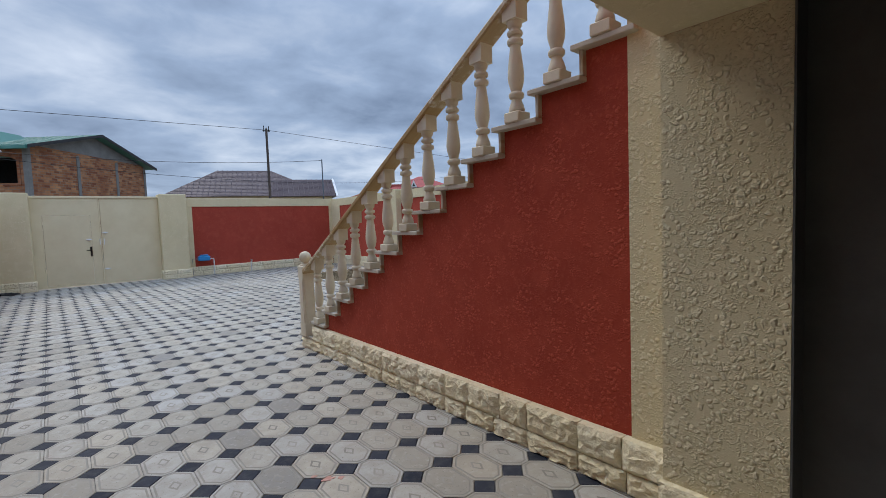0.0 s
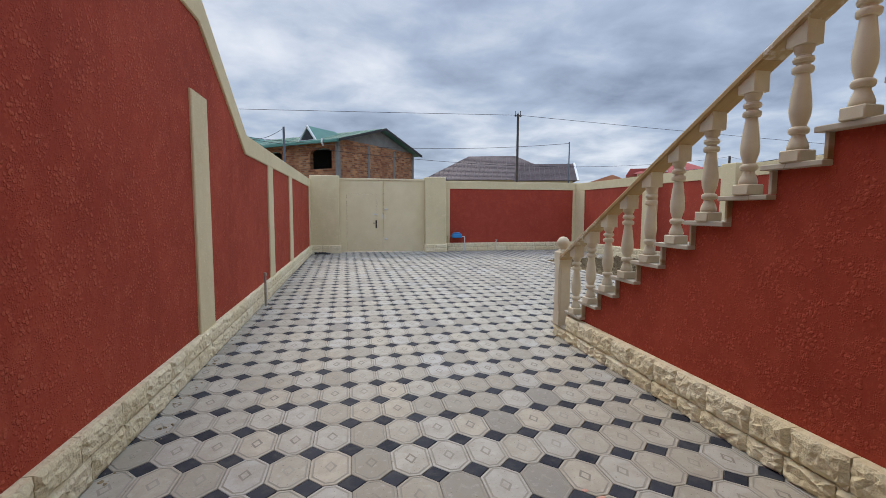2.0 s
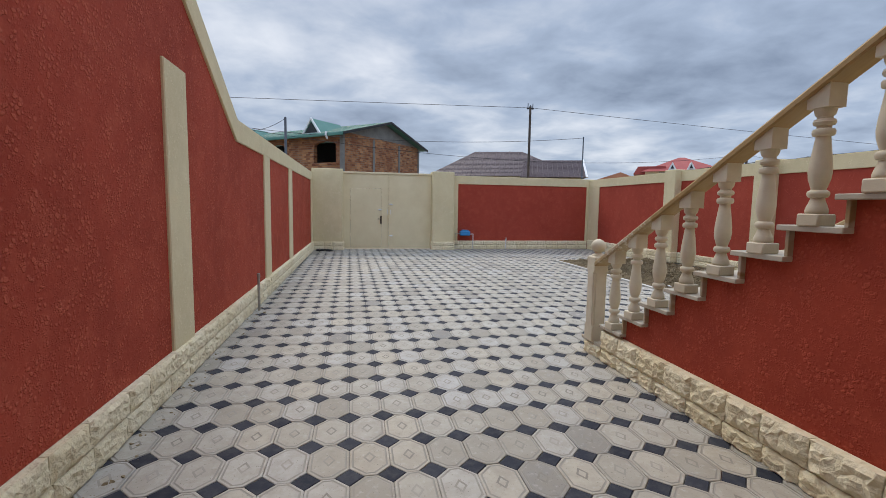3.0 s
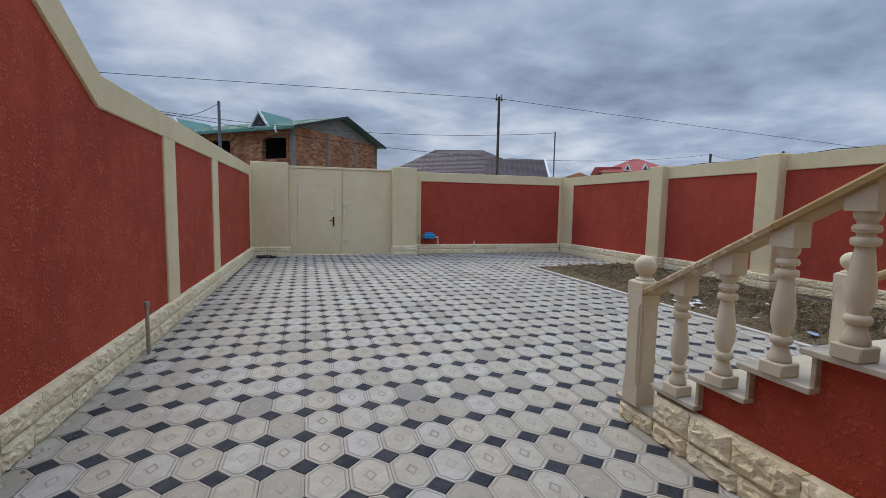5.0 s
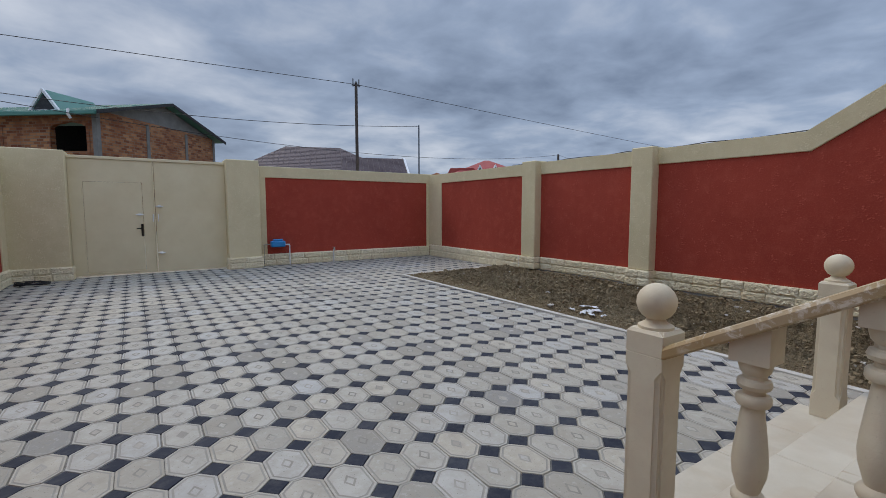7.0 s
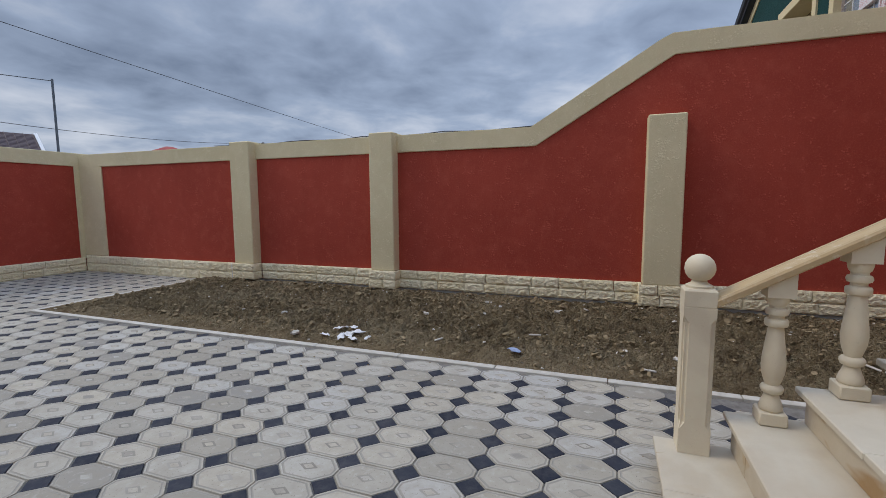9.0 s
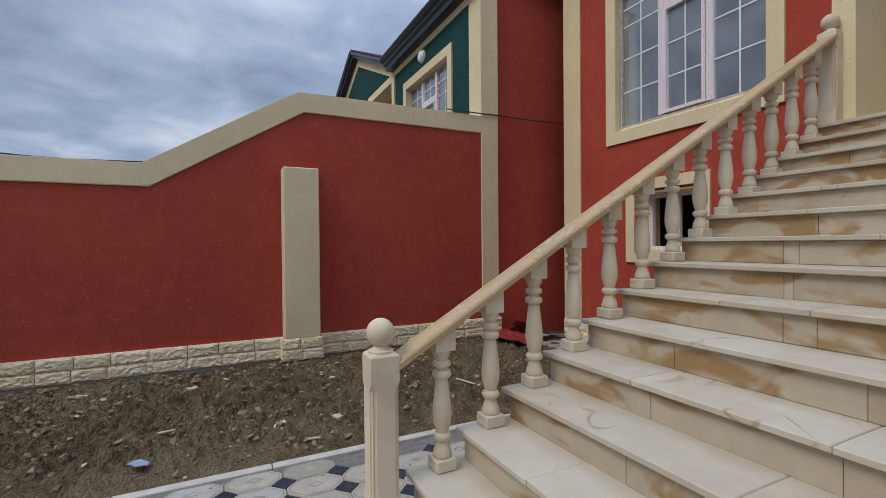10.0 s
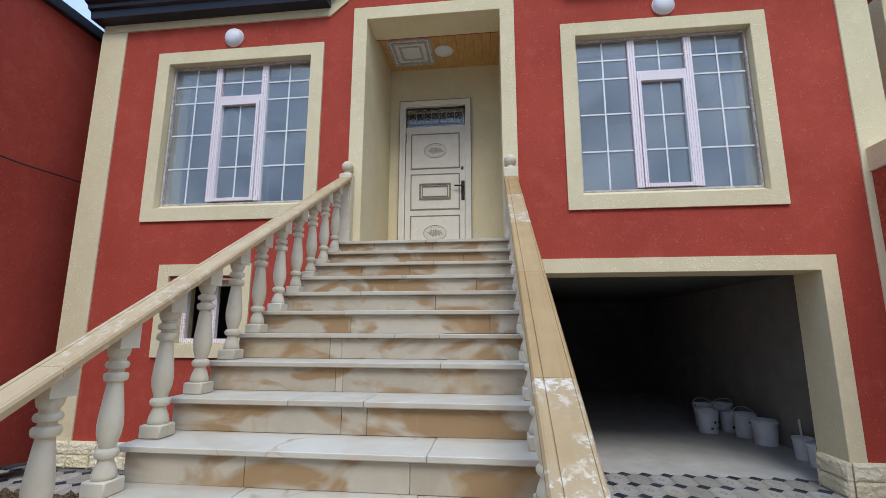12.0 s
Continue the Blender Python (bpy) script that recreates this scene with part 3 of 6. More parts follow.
wall_north = thing("wall_north", "red plaster wall with cream border beside the gate", "wall", "structure")
bm = bmesh.new()
box(bm, 3.50, XR + 0.25, YB, YB + 0.25, -0.02, 2.44)
part("wall_body", bm, RED, wall_north)
bm = bmesh.new()
box(bm, 3.50, XR + 0.2, YB - 0.022, YB + 0.27, 2.20, 2.475, 0.008)
part("top_band", bm, CREAM, wall_north)
for x0, x1 in ((3.50, 3.715), (8.40, XR - 0.02)):
    bm = bmesh.new()
    box(bm, x0, x1, YB - 0.02, YB + 0.1, 0.28, 2.205, 0.006)
    part("border_strip", bm, CREAM, wall_north)
for c in range(2):
    stone_course(wall_north, (3.52, YB - 0.002), (XR - 0.05, YB - 0.002), 0.148 * c, 0.148, 0.055, 101 + c, 0.38)

# ---- gate ----
GY = 16.13
for x0, x1, lab in ((XL, -0.09, "wide"), (2.80, 3.52, "narrow")):
    p = thing("gate_pillar", f"{lab} cream plaster gate pillar on a stone base", "pillar", "structure", "gate pillars")
    bm = bmesh.new()
    box(bm, x0, x1, 15.86, 16.42, 0.0, 2.575, 0.014)
    part("shaft", bm, CREAM, p)
    for c in range(2):
        stone_course(p, (x0, 15.862), (x1 + 0.03, 15.862), 0.138 * c, 0.138, 0.05, 111 + c + int(x0), 0.36)
        if x0 < 0:
            stone_course(p, (x1 - 0.002, 15.86), (x1 - 0.002, GY), 0.138 * c, 0.138, 0.04, 115 + c, 0.26)
        else:
            stone_course(p, (x0 + 0.002, GY), (x0 + 0.002, 15.86), 0.138 * c, 0.138, 0.04, 117 + c, 0.26)
gate = thing("gate", "cream painted steel double gate, closed, with wicket door", "gate", "structure")
bm = bmesh.new()
box(bm, -0.10, 2.81, GY - 0.02, GY + 0.08, 2.455, 2.515, 0.005)
part("top_rail", bm, GATE_PAINT, gate)
bm = bmesh.new()
pierced(bm, -0.085, 1.374, GY, GY + 0.05, 0.03, 2.45, [(0.14, 1.16, 0.08, 1.99)])
leaf = part("left_leaf", bm, GATE_PAINT, gate)
bm = bmesh.new()
box(bm, 0.146, 1.154, GY - 0.006, GY + 0.04, 0.086, 1.984, 0.006)
wicket = part("wicket_door", bm, GATE_PAINT, gate)
bm = bmesh.new()
box(bm, 1.388, 2.795, GY + 0.006, GY + 0.05, 0.03, 2.45, 0.004)
part("right_leaf", bm, GATE_PAINT, gate)
bm = bmesh.new()
box(bm, 1.352, 1.378, GY - 0.025, GY + 0.02, 0.03, 2.45, 0.004)
part("meeting_strip", bm, GATE_PAINT, gate)
bm = bmesh.new()
box(bm, 1.105, 1.15, GY - 0.018, GY - 0.004, 0.83, 1.10, 0.004)
box(bm, 1.02, 1.13, GY - 0.062, GY - 0.046, 0.99, 1.012, 0.004)
box(bm, 1.117, 1.135, GY - 0.06, GY - 0.01, 0.99, 1.012)
part("handle", bm, DARK_METAL, gate, "dark metal lever handle")
for z in (1.30, 1.22, 0.45, 1.48):
    bm = bmesh.new()
    if z == 1.22:
        for x in (1.335, 1.43):
            tube(bm, [(x, GY - 0.03, 1.15), (x, GY - 0.055, 1.17), (x, GY - 0.055, 1.29), (x, GY - 0.03, 1.31)], 0.009)
        part("pull", bm, WHITE_PAINT, gate)
    else:
        x = 1.46 if z != 1.30 else 1.09
        tube(bm, [(x - 0.07, GY - 0.03, z), (x + 0.07, GY - 0.03, z)], 0.011)
        box(bm, x - 0.03, x + 0.03, GY - 0.025, GY + 0.01, z - 0.025, z + 0.025, 0.003)
        part("bolt", bm, WHITE_PAINT, gate)
for z in (0.45, 1.02, 1.75):
    bm = bmesh.new()
    lathe(bm, [(0.014, z), (0.014, z + 0.09)], 8, 0.135, GY - 0.012)
    part("hinge", bm, GATE_PAINT, gate)


# ---- houses ----
def eave_run(bm, x0, x1, y, z, s=1):
    """A boxed gutter with a stepped front, along x."""
    prof = [(-0.30, 0.0), (0.17, 0.0), (0.185, 0.13), (0.235, 0.15), (0.245, 0.21), (0.30, 0.235), (0.345, 0.31), (0.345, 0.345), (-0.30, 0.36)]
    prism(bm, [(y + p * 0.92, z + q * 0.74) for p, q in prof], "x", x0, x1)


def window_unit(name, x0, x1, z0, z1, y, label, panes=True, open_sash=False):
    """Three lights: the side ones tall, the middle one a small light above a sash; white glazing bars, taped profiles."""
    w = thing(name, label, "window", "structure")
    fw = 0.042
    W = x1 - x0
    m0, m1 = x0 + W * 0.335, x0 + W * 0.665
    zt = z1 - (z1 - z0) * 0.255
    bm = bmesh.new()
    ring(bm, x0, x1, z0, z1, 0.022, y - 0.03, y + 0.035)
    part("window_frame", bm, WORN_FRAME, w, "taped and plaster-smeared outer frame")
    for m in (m0, m1):
        bm = bmesh.new()
        box(bm, m - fw, m + fw, y - 0.03, y + 0.04, z0 + 0.036, z1 - 0.036, 0.004)
        part("mullion", bm, TAPE, w, "white profile with pinkish printed tape")
    bm = bmesh.new()
    box(bm, m0 + fw, m1 - fw, y - 0.03, y + 0.04, zt - 0.045, zt + 0.045, 0.004)
    part("transom", bm, TAPE, w)
    bm = bmesh.new()
    ring(bm, m0 + fw + 0.003, m1 - fw - 0.003, z0 + 0.04, zt - 0.048, 0.040, y - 0.01, y + 0.055)
    part("sash_frame", bm, TAPE, w)
    lights = [(x0 + 0.035, m0 - fw, z0 + 0.035, z1 - 0.035, (0.125, 0.255, 0.50, 0.75)), (m1 + fw, x1 - 0.035, z0 + 0.035, z1 - 0.035, (0.125, 0.255, 0.50, 0.75)),
              (m0 + fw, m1 - fw, zt + 0.045, z1 - 0.035, (0.5,)), (m0 + fw + 0.042, m1 - fw - 0.042, z0 + 0.08, zt - 0.088, (0.333, 0.667))]
    for a, b, c, d, rows in lights:
        bm = bmesh.new()
        box(bm, a - 0.004, b + 0.004, y - 0.003, y + 0.003, c - 0.004, d + 0.004)
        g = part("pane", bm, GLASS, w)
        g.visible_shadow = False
        bm = bmesh.new()
        mx = (a + b) / 2
        box(bm, mx - 0.009, mx + 0.009, y + 0.004, y + 0.010, c, d)
        for r in rows:
            z = d - (d - c) * r
            box(bm, a, mx - 0.009, y + 0.004, y + 0.010, z - 0.009, z + 0.009)
            box(bm, mx + 0.009, b, y + 0.004, y + 0.010, z - 0.009, z + 0.009)
        part("glazing_bars", bm, UPVC, w, "white glazing bars")
    return w


def round_lamp(x, y, z, label):
    lamp = thing("wall_lamp", label, "wall lamp", group="round wall lamps")
    bm = bmesh.new()
    prof = [(0.128, 0.0), (0.13, 0.02)]
    lathe(bm, prof, 24)
    bmesh.ops.rotate(bm, verts=bm.verts, matrix=Matrix.Rotation(radians(-90), 3, "X"))
    bmesh.ops.translate(bm, verts=bm.verts, vec=(x, y, z))
    part("base", bm, UPVC, lamp)
    bm = bmesh.new()
    lathe(bm, [(0.122, 0.02), (0.118, 0.045), (0.098, 0.07), (0.06, 0.088), (0.015, 0.095)], 24)
    bmesh.ops.rotate(bm, verts=bm.verts, matrix=Matrix.Rotation(radians(-90), 3, "X"))
    bmesh.ops.translate(bm, verts=bm.verts, vec=(x, y, z))
    part("dome", bm, LAMP_WHITE, lamp, "white opal dome", smooth=True)


def house(name, label, dx, dy, dz, paint, full, left=None, right=None, gable=(2.0, 4.97, 0.876)):
    """The house type of the row: two wide windows, a recessed porch under a gable, garage and basement window."""
    h = thing(name, label, "house", "structure")
    X = lambda v: v + dx
    y = FY + dy
    t = 0.42
    Z = lambda v: v + dz
    left, right = left or X(-1.28), right or X(8.205)
    g0, g1, k = X(gable[0]), X(gable[1]), gable[2]
    gx = (g0 + g1) / 2
    holes = [(X(5.20), X(7.16), Z(3.05), Z(5.03)), (X(-0.04), X(1.92), Z(3.05), Z(5.03)), (X(2.80), X(4.48), Z(LAND) - 0.01, Z(5.47))]
    if full:
        holes += [(-0.41, 2.48, -0.05, 2.18), (5.95, 6.80, 1.38, 2.17)]
    bm = bmesh.new()
    pierced(bm, left, right, y - t, y, -0.05 if full else Z(0), Z(5.86), holes)
    part("front_wall", bm, paint, h)
    # gable
    bm = bmesh.new()
    prism(bm, [(g0 - 0.2, Z(5.861)), (g1 + 0.2, Z(5.861)), (gx, Z(5.861) + k * (g1 + 0.2 - gx))], "y", y - t, y)
    part("gable_wall", bm, paint, h)
    # cream bands: under the eaves and up the gable
    bm = bmesh.new()
    pts = [(right, Z(5.57)), (g1, Z(5.57)), (gx, Z(5.57) + k * (g1 - gx)), (g0, Z(5.57)), (left, Z(5.57)),
           (left, Z(5.85)), (g0 - 0.1, Z(5.85)), (gx, Z(5.86) + k * (g1 + 0.09 - gx)), (g1 + 0.11, Z(5.85)), (right, Z(5.85))]
    prism(bm, pts, "y", y - 0.01, y + 0.024)
    part("eave_band", bm, CREAM, h, "cream band under the eaves")
    z0 = -0.02 if full else Z(0)
    for a, b, zt in ((right - 0.35, right, Z(5.572)), (left, left + 0.32, Z(5.572))):
        bm = bmesh.new()
        box(bm, a - (0.014 if a == left else 0), b + (0.022 if b == right else 0), y - (0.43 if full or a != left else 0.285), y + 0.022, z0 + 0.28, zt, 0.006)
        part("corner_strip", bm, CREAM, h, "cream corner strip")
    # window surrounds with their reveals
    for a, b in ((5.20, 7.16), (-0.04, 1.92)):
        bm = bmesh.new()
        ring(bm, X(a) - 0.165, X(b) + 0.165, Z(3.05) - 0.165, Z(5.03) + 0.165, 0.165, y - 0.01, y + 0.03)
        part("window_surround", bm, CREAM, h)
        bm = bmesh.new()
        ring(bm, X(a) - 0.002, X(b) + 0.002, Z(3.05) - 0.002, Z(5.03) + 0.002, 0.005, y - t, y + 0.028)
        part("window_reveal", bm, CREAM, h)
        bm = bmesh.new()
        prism(bm, [(y - 0.14, Z(3.06)), (y - 0.012, Z(3.06)), (y - 0.012, Z(3.066)), (y - 0.08, Z(3.108)), (y - 0.14, Z(3.108))], "x", X(a) + 0.013, X(b) - 0.013)
        part("window_sill", bm, CREAM, h)
    # porch surround
    bm = bmesh.new()
    box(bm, X(2.63), X(2.80), y - 0.01, y + 0.034, Z(LAND) + 0.02, Z(5.47))
    box(bm, X(4.48), X(4.65), y - 0.01, y + 0.034, Z(LAND) + 0.02, Z(5.47))
    box(bm, X(2.63), X(4.65), y - 0.01, y + 0.034, Z(5.47), Z(5.635))
    part("porch_surround", bm, CREAM, h)
    yb = y - 1.34
    bm = bmesh.new()
    box(bm, X(2.66), X(2.803), yb, y + 0.032, Z(LAND), Z(5.60))
    box(bm, X(4.477), X(4.64), yb, y + 0.032, Z(LAND), Z(5.60))
    box(bm, X(2.804), X(4.476), y - 0.40, y + 0.032, Z(5.467), Z(5.61))
    pierced_door = [(X(3.27), X(4.29), Z(LAND) - 0.01, Z(4.99))]
    for a, b, c, d in cells(X(2.66), X(4.64), Z(LAND), Z(5.70), pierced_door):
        box(bm, a, b, yb - 0.2, yb, c, d)
    part("porch_wall", bm, CREAM, h)
    bm = bmesh.new()
    for i in range(14):
        box(bm, X(2.80) + i * 0.121, X(2.80) + i * 0.121 + 0.117, yb - 0.02, y - 0.40, Z(5.575), Z(5.60))
    part("porch_ceiling", bm, PINE, h, "varnished pine boards")
    # eaves
    for a, b in ((g1, right + 0.06), (left - 0.08, g0)):
        bm = bmesh.new()
        eave_run(bm, a, b, y + 0.03, Z(5.68))
        part("eave_gutter", bm, FASCIA, h, "glossy navy-black boxed gutter")
    for xe in (g1 + 0.06, g0 - 0.06):
        bm = bmesh.new()
        ze = Z(5.66)
        prof = [(-0.3, 0.0), (0.15, 0.0), (0.165, 0.07), (0.22, 0.10), (0.25, 0.20), (-0.3, 0.22)]
        peak = ze + k * abs(xe - gx)
        a = [bm.verts.new((xe, y + 0.03 + p, ze + 0.12 + q * 0.85)) for p, q in prof]
        b = [bm.verts.new((gx, y + 0.03 + p, peak + 0.12 + q * 0.85)) for p, q in prof]
        n = len(prof)
        fs = [bm.faces.new(a), bm.faces.new(b[::-1])] + [bm.faces.new((a[i], b[i], b[(i + 1) % n], a[(i + 1) % n])) for i in range(n)]
        bmesh.ops.recalc_face_normals(bm, faces=fs)
        part("gable_fascia", bm, FASCIA, h)
    # low hipped roof
    bm = bmesh.new()
    e = [(left - 0.07, y - 0.40), (right + 0.05, y - 0.40), (right + 0.05, y - 9.5), (left - 0.07, y - 9.5)]
    lo = [bm.verts.new((*p, Z(5.93))) for p in e]
    up = [bm.verts.new((*p, Z(5.97))) for p in e]
    r0, r1 = bm.verts.new((left + 4.3, y - 4.6, Z(7.15))), bm.verts.new((right - 4.3, y - 4.6, Z(7.15)))
    fs = [bm.faces.new(lo[::-1]), bm.faces.new((up[0], up[1], r1, r0)), bm.faces.new((up[1], up[2], r1)), bm.faces.new((up[2], up[3], r0, r1)), bm.faces.new((up[3], up[0], r0))]
    fs += [bm.faces.new((lo[i], lo[(i + 1) % 4], up[(i + 1) % 4], up[i])) for i in range(4)]
    bmesh.ops.recalc_face_normals(bm, faces=fs)
    part("roof", bm, ROOF_MAROON, h, "maroon sheet roof")
    bm = bmesh.new()
    for xe in (g1 + 0.15, g0 - 0.15):
        ze, zp = Z(5.93), Z(5.93) + k * abs(xe - gx)
        prism(bm, [(xe, ze), (xe, ze + 0.04), (gx, zp + 0.04), (gx, zp)], "y", y - 3.2, y + 0.24)
    part("gable_roof", bm, ROOF_MAROON, h)
    # sides and back
    bm = bmesh.new()
    box(bm, right - 0.25, right, y - 9.2, y - t - 0.001, z0, Z(5.97))
    part("side_wall", bm, RED, h)
    bm = bmesh.new()
    box(bm, left, left + 0.25, y - 9.2, y - t - 0.011, z0, Z(5.97))
    part("side_wall", bm, RED, h)
    for xs, o in ((right, 0.0), (left, -0.08)):
        bm = bmesh.new()
        box(bm, xs - 0.01 + o, xs + 0.09 + o, y - 9.4, y - 0.28, Z(5.86), Z(6.0), 0.01)
        part("side_gutter", bm, FASCIA, h)
    bm = bmesh.new()
    box(bm, left + 0.251, right - 0.251, y - 9.2, y - 8.95, z0, Z(5.97))
    part("back_wall", bm, RED, h)
    # rooms behind the windows
    inner = [("room_wall", X(a), X(b), y - 4.1, y - 4.0, Z(2.45), Z(5.75)) for a, b in ((4.66, 7.9), (-0.95, 2.64))]
    inner += [("room_wall", X(a), X(a) + 0.04, y - 4.0, y - t - 0.002, Z(2.45), Z(5.75)) for a in (4.66, 7.86, -0.95, 2.60)]
    inner += [("room_ceiling", left + 0.26, right - 0.26, y - 4.1, y - 1.56, Z(5.75), Z(5.80)), ("room_ceiling", left + 0.26, X(2.60), y - 1.555, y - t - 0.003, Z(5.75), Z(5.80)),
              ("room_ceiling", X(4.66), right - 0.26, y - 1.555, y - t - 0.003, Z(5.75), Z(5.80)),
              ("room_floor", left + 0.26, X(2.64), y - 6.5, y - t - 0.002, Z(2.40), Z(2.45)), ("room_floor", X(4.64), right - 0.26, y - 6.5, y - t - 0.002, Z(2.40), Z(2.45))]
    for nm, *dims in inner:
        bm = bmesh.new()
        box(bm, *dims)
        part(nm, bm, INTERIOR, h)
    return h


main = house("house", "two-storey red plaster house with cream trim and black eaves", 0, 0, 0, RED, True)
neighbour = house("neighbour_house", "dark green plaster house with cream trim behind the wall", 9.68, 1.386, -0.20, GREEN, False, XR + 0.03, 19.5, (2.75, 8.5, 0.44))
row_house = house("neighbour_house", "cream-trimmed red house beyond the boundary wall", -10.05, -0.45, 0.05, RED, False)
# the neighbour's corner next to the yard is cream on both faces
bm = bmesh.new()
box(bm, XR - 0.026, XR + 0.09, 1.995, 2.306, 3.47, 5.66, 0.006)
part("corner_face", bm, CREAM, neighbour, "weather-streaked cream corner strip")
bm = bmesh.new()
box(bm, XR + 0.019, XR + 0.029, 1.845, 2.0, -0.02, 5.66)
part("side_wall", bm, RED, neighbour, "red plaster side of the green house")

WIN_LABEL = "white plastic three-light window with taped profiles and glazing bars"
window_unit("window_1", 5.21, 7.15, 3.11, 5.02, FY - 0.11, WIN_LABEL)
window_unit("window_2", -0.03, 1.91, 3.11, 5.02, FY - 0.11, WIN_LABEL)
window_unit("window_3", 9.65, 11.59, 2.86, 4.82, FY + 1.386 - 0.11, "neighbour's white window with glazing bars")
window_unit("window_4", -10.08, -8.14, 3.11, 5.07, FY - 0.45 - 0.11, "neighbour's white window with glazing bars")
for x, z in ((6.28, 5.36), (0.88, 5.36)):
    round_lamp(x, FY, z, "round white opal lamp on the red wall")
round_lamp(10.74, FY + 1.386, 5.22, "round white opal lamp on the green wall")

# the basement window
w = thing("window_5", "small unglazed dark basement window with cream surround", "window", "structure")
bm = bmesh.new()
ring(bm, 5.95 - 0.16, 6.80 + 0.18, 1.38 - 0.14, 2.17 + 0.17, 0.14, FY - 0.005, FY + 0.03)
part("surround", bm, CREAM, w)
bm = bmesh.new()
ring(bm, 5.948, 6.802, 1.378, 2.172, 0.02, FY - 0.41, FY - 0.006)
part("reveal", bm, CREAM, w)
bm = bmesh.new()
ring(bm, 5.97, 6.78, 1.40, 2.15, 0.055, FY - 0.25, FY - 0.19)
part("window_frame", bm, TAPE, w)
bm = bmesh.new()
box(bm, 6.33, 6.42, FY - 0.25, FY - 0.19, 1.456, 2.094, 0.003)
part("mullion", bm, TAPE, w)
bm = bmesh.new()
box(bm, 5.0, 7.6, FY - 3.0, FY - 2.9, -0.02, 2.40)
box(bm, 7.6, 7.65, FY - 2.9, FY - 0.43, -0.02, 2.40)
part("cellar_wall", bm, CONCRETE, main)

# plinth stones of the house front
for c in range(2):
    stone_course(main, (8.22, FY - 0.002), (4.75, FY - 0.002), 0.145 * c, 0.145, 0.055, 141 + c, 0.36)
    stone_course(main, (-0.42, FY - 0.002), (XL + 0.03, FY - 0.002), 0.165 * c, 0.165, 0.06, 151 + c, 0.3)
    stone_course(main, (-0.412, 0.50), (-0.412, FY + 0.04), 0.165 * c, 0.165, 0.06, 153 + c, 0.3)
    stone_course(main, (2.482, FY + 0.04), (2.482, 0.50), 0.148 * c - 0.01, 0.148, 0.045, 155 + c, 0.3)
    stone_course(main, (2.66, FY + 0.002), (2.47, FY + 0.002), 0.148 * c - 0.01, 0.148, 0.045, 157 + c, 0.2)

# garage surround, jambs and hall
bm = bmesh.new()
box(bm, -0.565, -0.41, FY - 0.005, FY + 0.03, 0.30, 2.18)
box(bm, 2.48, 2.72, FY - 0.005, FY + 0.03, 0.28, 2.18)
box(bm, -0.565, 2.72, FY - 0.005, FY + 0.03, 2.18, 2.335)
part("garage_surround", bm, CREAM, main, "cream band round the garage opening")
bm = bmesh.new()
box(bm, -0.43, -0.407, 0.472, FY + 0.028, 0.30, 2.18)
box(bm, -0.43, -0.407, 0.472, FY - 0.004, 0.0, 0.30)
box(bm, -0.407, 2.477, 0.472, FY + 0.028, 2.177, 2.20)
part("garage_jamb", bm, CREAM, main, "cream plaster reveal")
bm = bmesh.new()
box(bm, 2.477, 2.50, 0.472, FY + 0.028, 0.28, 2.176)
box(bm, 2.477, 2.50, 0.472, FY - 0.004, 0.0, 0.28)
part("garage_jamb", bm, CREAM_ROUGH, main, "coarse cream splatter plaster reveal")
garage = thing("garage_hall", "unlit bare concrete garage behind the opening", "garage", "structure")
# surfaces that get little daylight take the darkened colour; the west wall stays lighter
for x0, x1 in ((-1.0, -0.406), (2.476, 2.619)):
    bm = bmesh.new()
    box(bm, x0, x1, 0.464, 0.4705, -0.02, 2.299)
    part("garage_wall", bm, SHADED_CONCRETE, garage)
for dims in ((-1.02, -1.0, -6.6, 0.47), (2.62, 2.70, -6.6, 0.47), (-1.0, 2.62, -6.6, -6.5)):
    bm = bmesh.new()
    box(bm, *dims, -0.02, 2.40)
    part("garage_wall", bm, CONCRETE if dims[1] < 0 else SHADED_CONCRETE, garage)
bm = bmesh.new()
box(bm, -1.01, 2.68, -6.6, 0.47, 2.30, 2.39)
part("garage_ceiling", bm, SHADED_CONCRETE, garage)
bm = bmesh.new()
box(bm, -1.01, 2.68, -6.6, 0.35, -0.027, -0.002)
part("garage_floor", bm, GARAGE_FLOOR, garage, "dusty grey concrete floor")

# ---- front door ----
DY = FY - 1.34 - 0.02
door = thing("door_1", "cream-white steel entrance door with bronze ornaments, closed", "door", "structure")
DX0, DX1, DZT = 3.24, 4.32, 5.02
bm = bmesh.new()
for o, yy in ((0.0, 0.05), (0.035, 0.035)):
    a, b, c = DX0 + o, DX1 - o, DZT - o
    box(bm, a, a + 0.05, DY, DY + 0.02 + yy, LAND, c - 0.05)
    box(bm, b - 0.05, b, DY, DY + 0.02 + yy, LAND, c - 0.05)
    box(bm, a, b, DY, DY + 0.02 + yy, c - 0.05, c)
part("door_frame", bm, DOOR_WHITE, door)
for x0, x1, za, zb in ((DX0 - 0.008, DX0 + 0.002, LAND, DZT + 0.008), (DX1 - 0.002, DX1 + 0.008, LAND, DZT + 0.008), (DX0 + 0.003, DX1 - 0.003, DZT - 0.002, DZT + 0.008)):
    bm = bmesh.new()
    box(bm, x0, x1, DY + 0.018, DY + 0.074, za, zb)
    part("edge_bead", bm, DOOR_GOLD, door, "thin brown edge bead")
bm = bmesh.new()
box(bm, DX0 + 0.09, DX1 - 0.09, DY - 0.02, DY + 0.012, LAND + 0.01, 4.62)
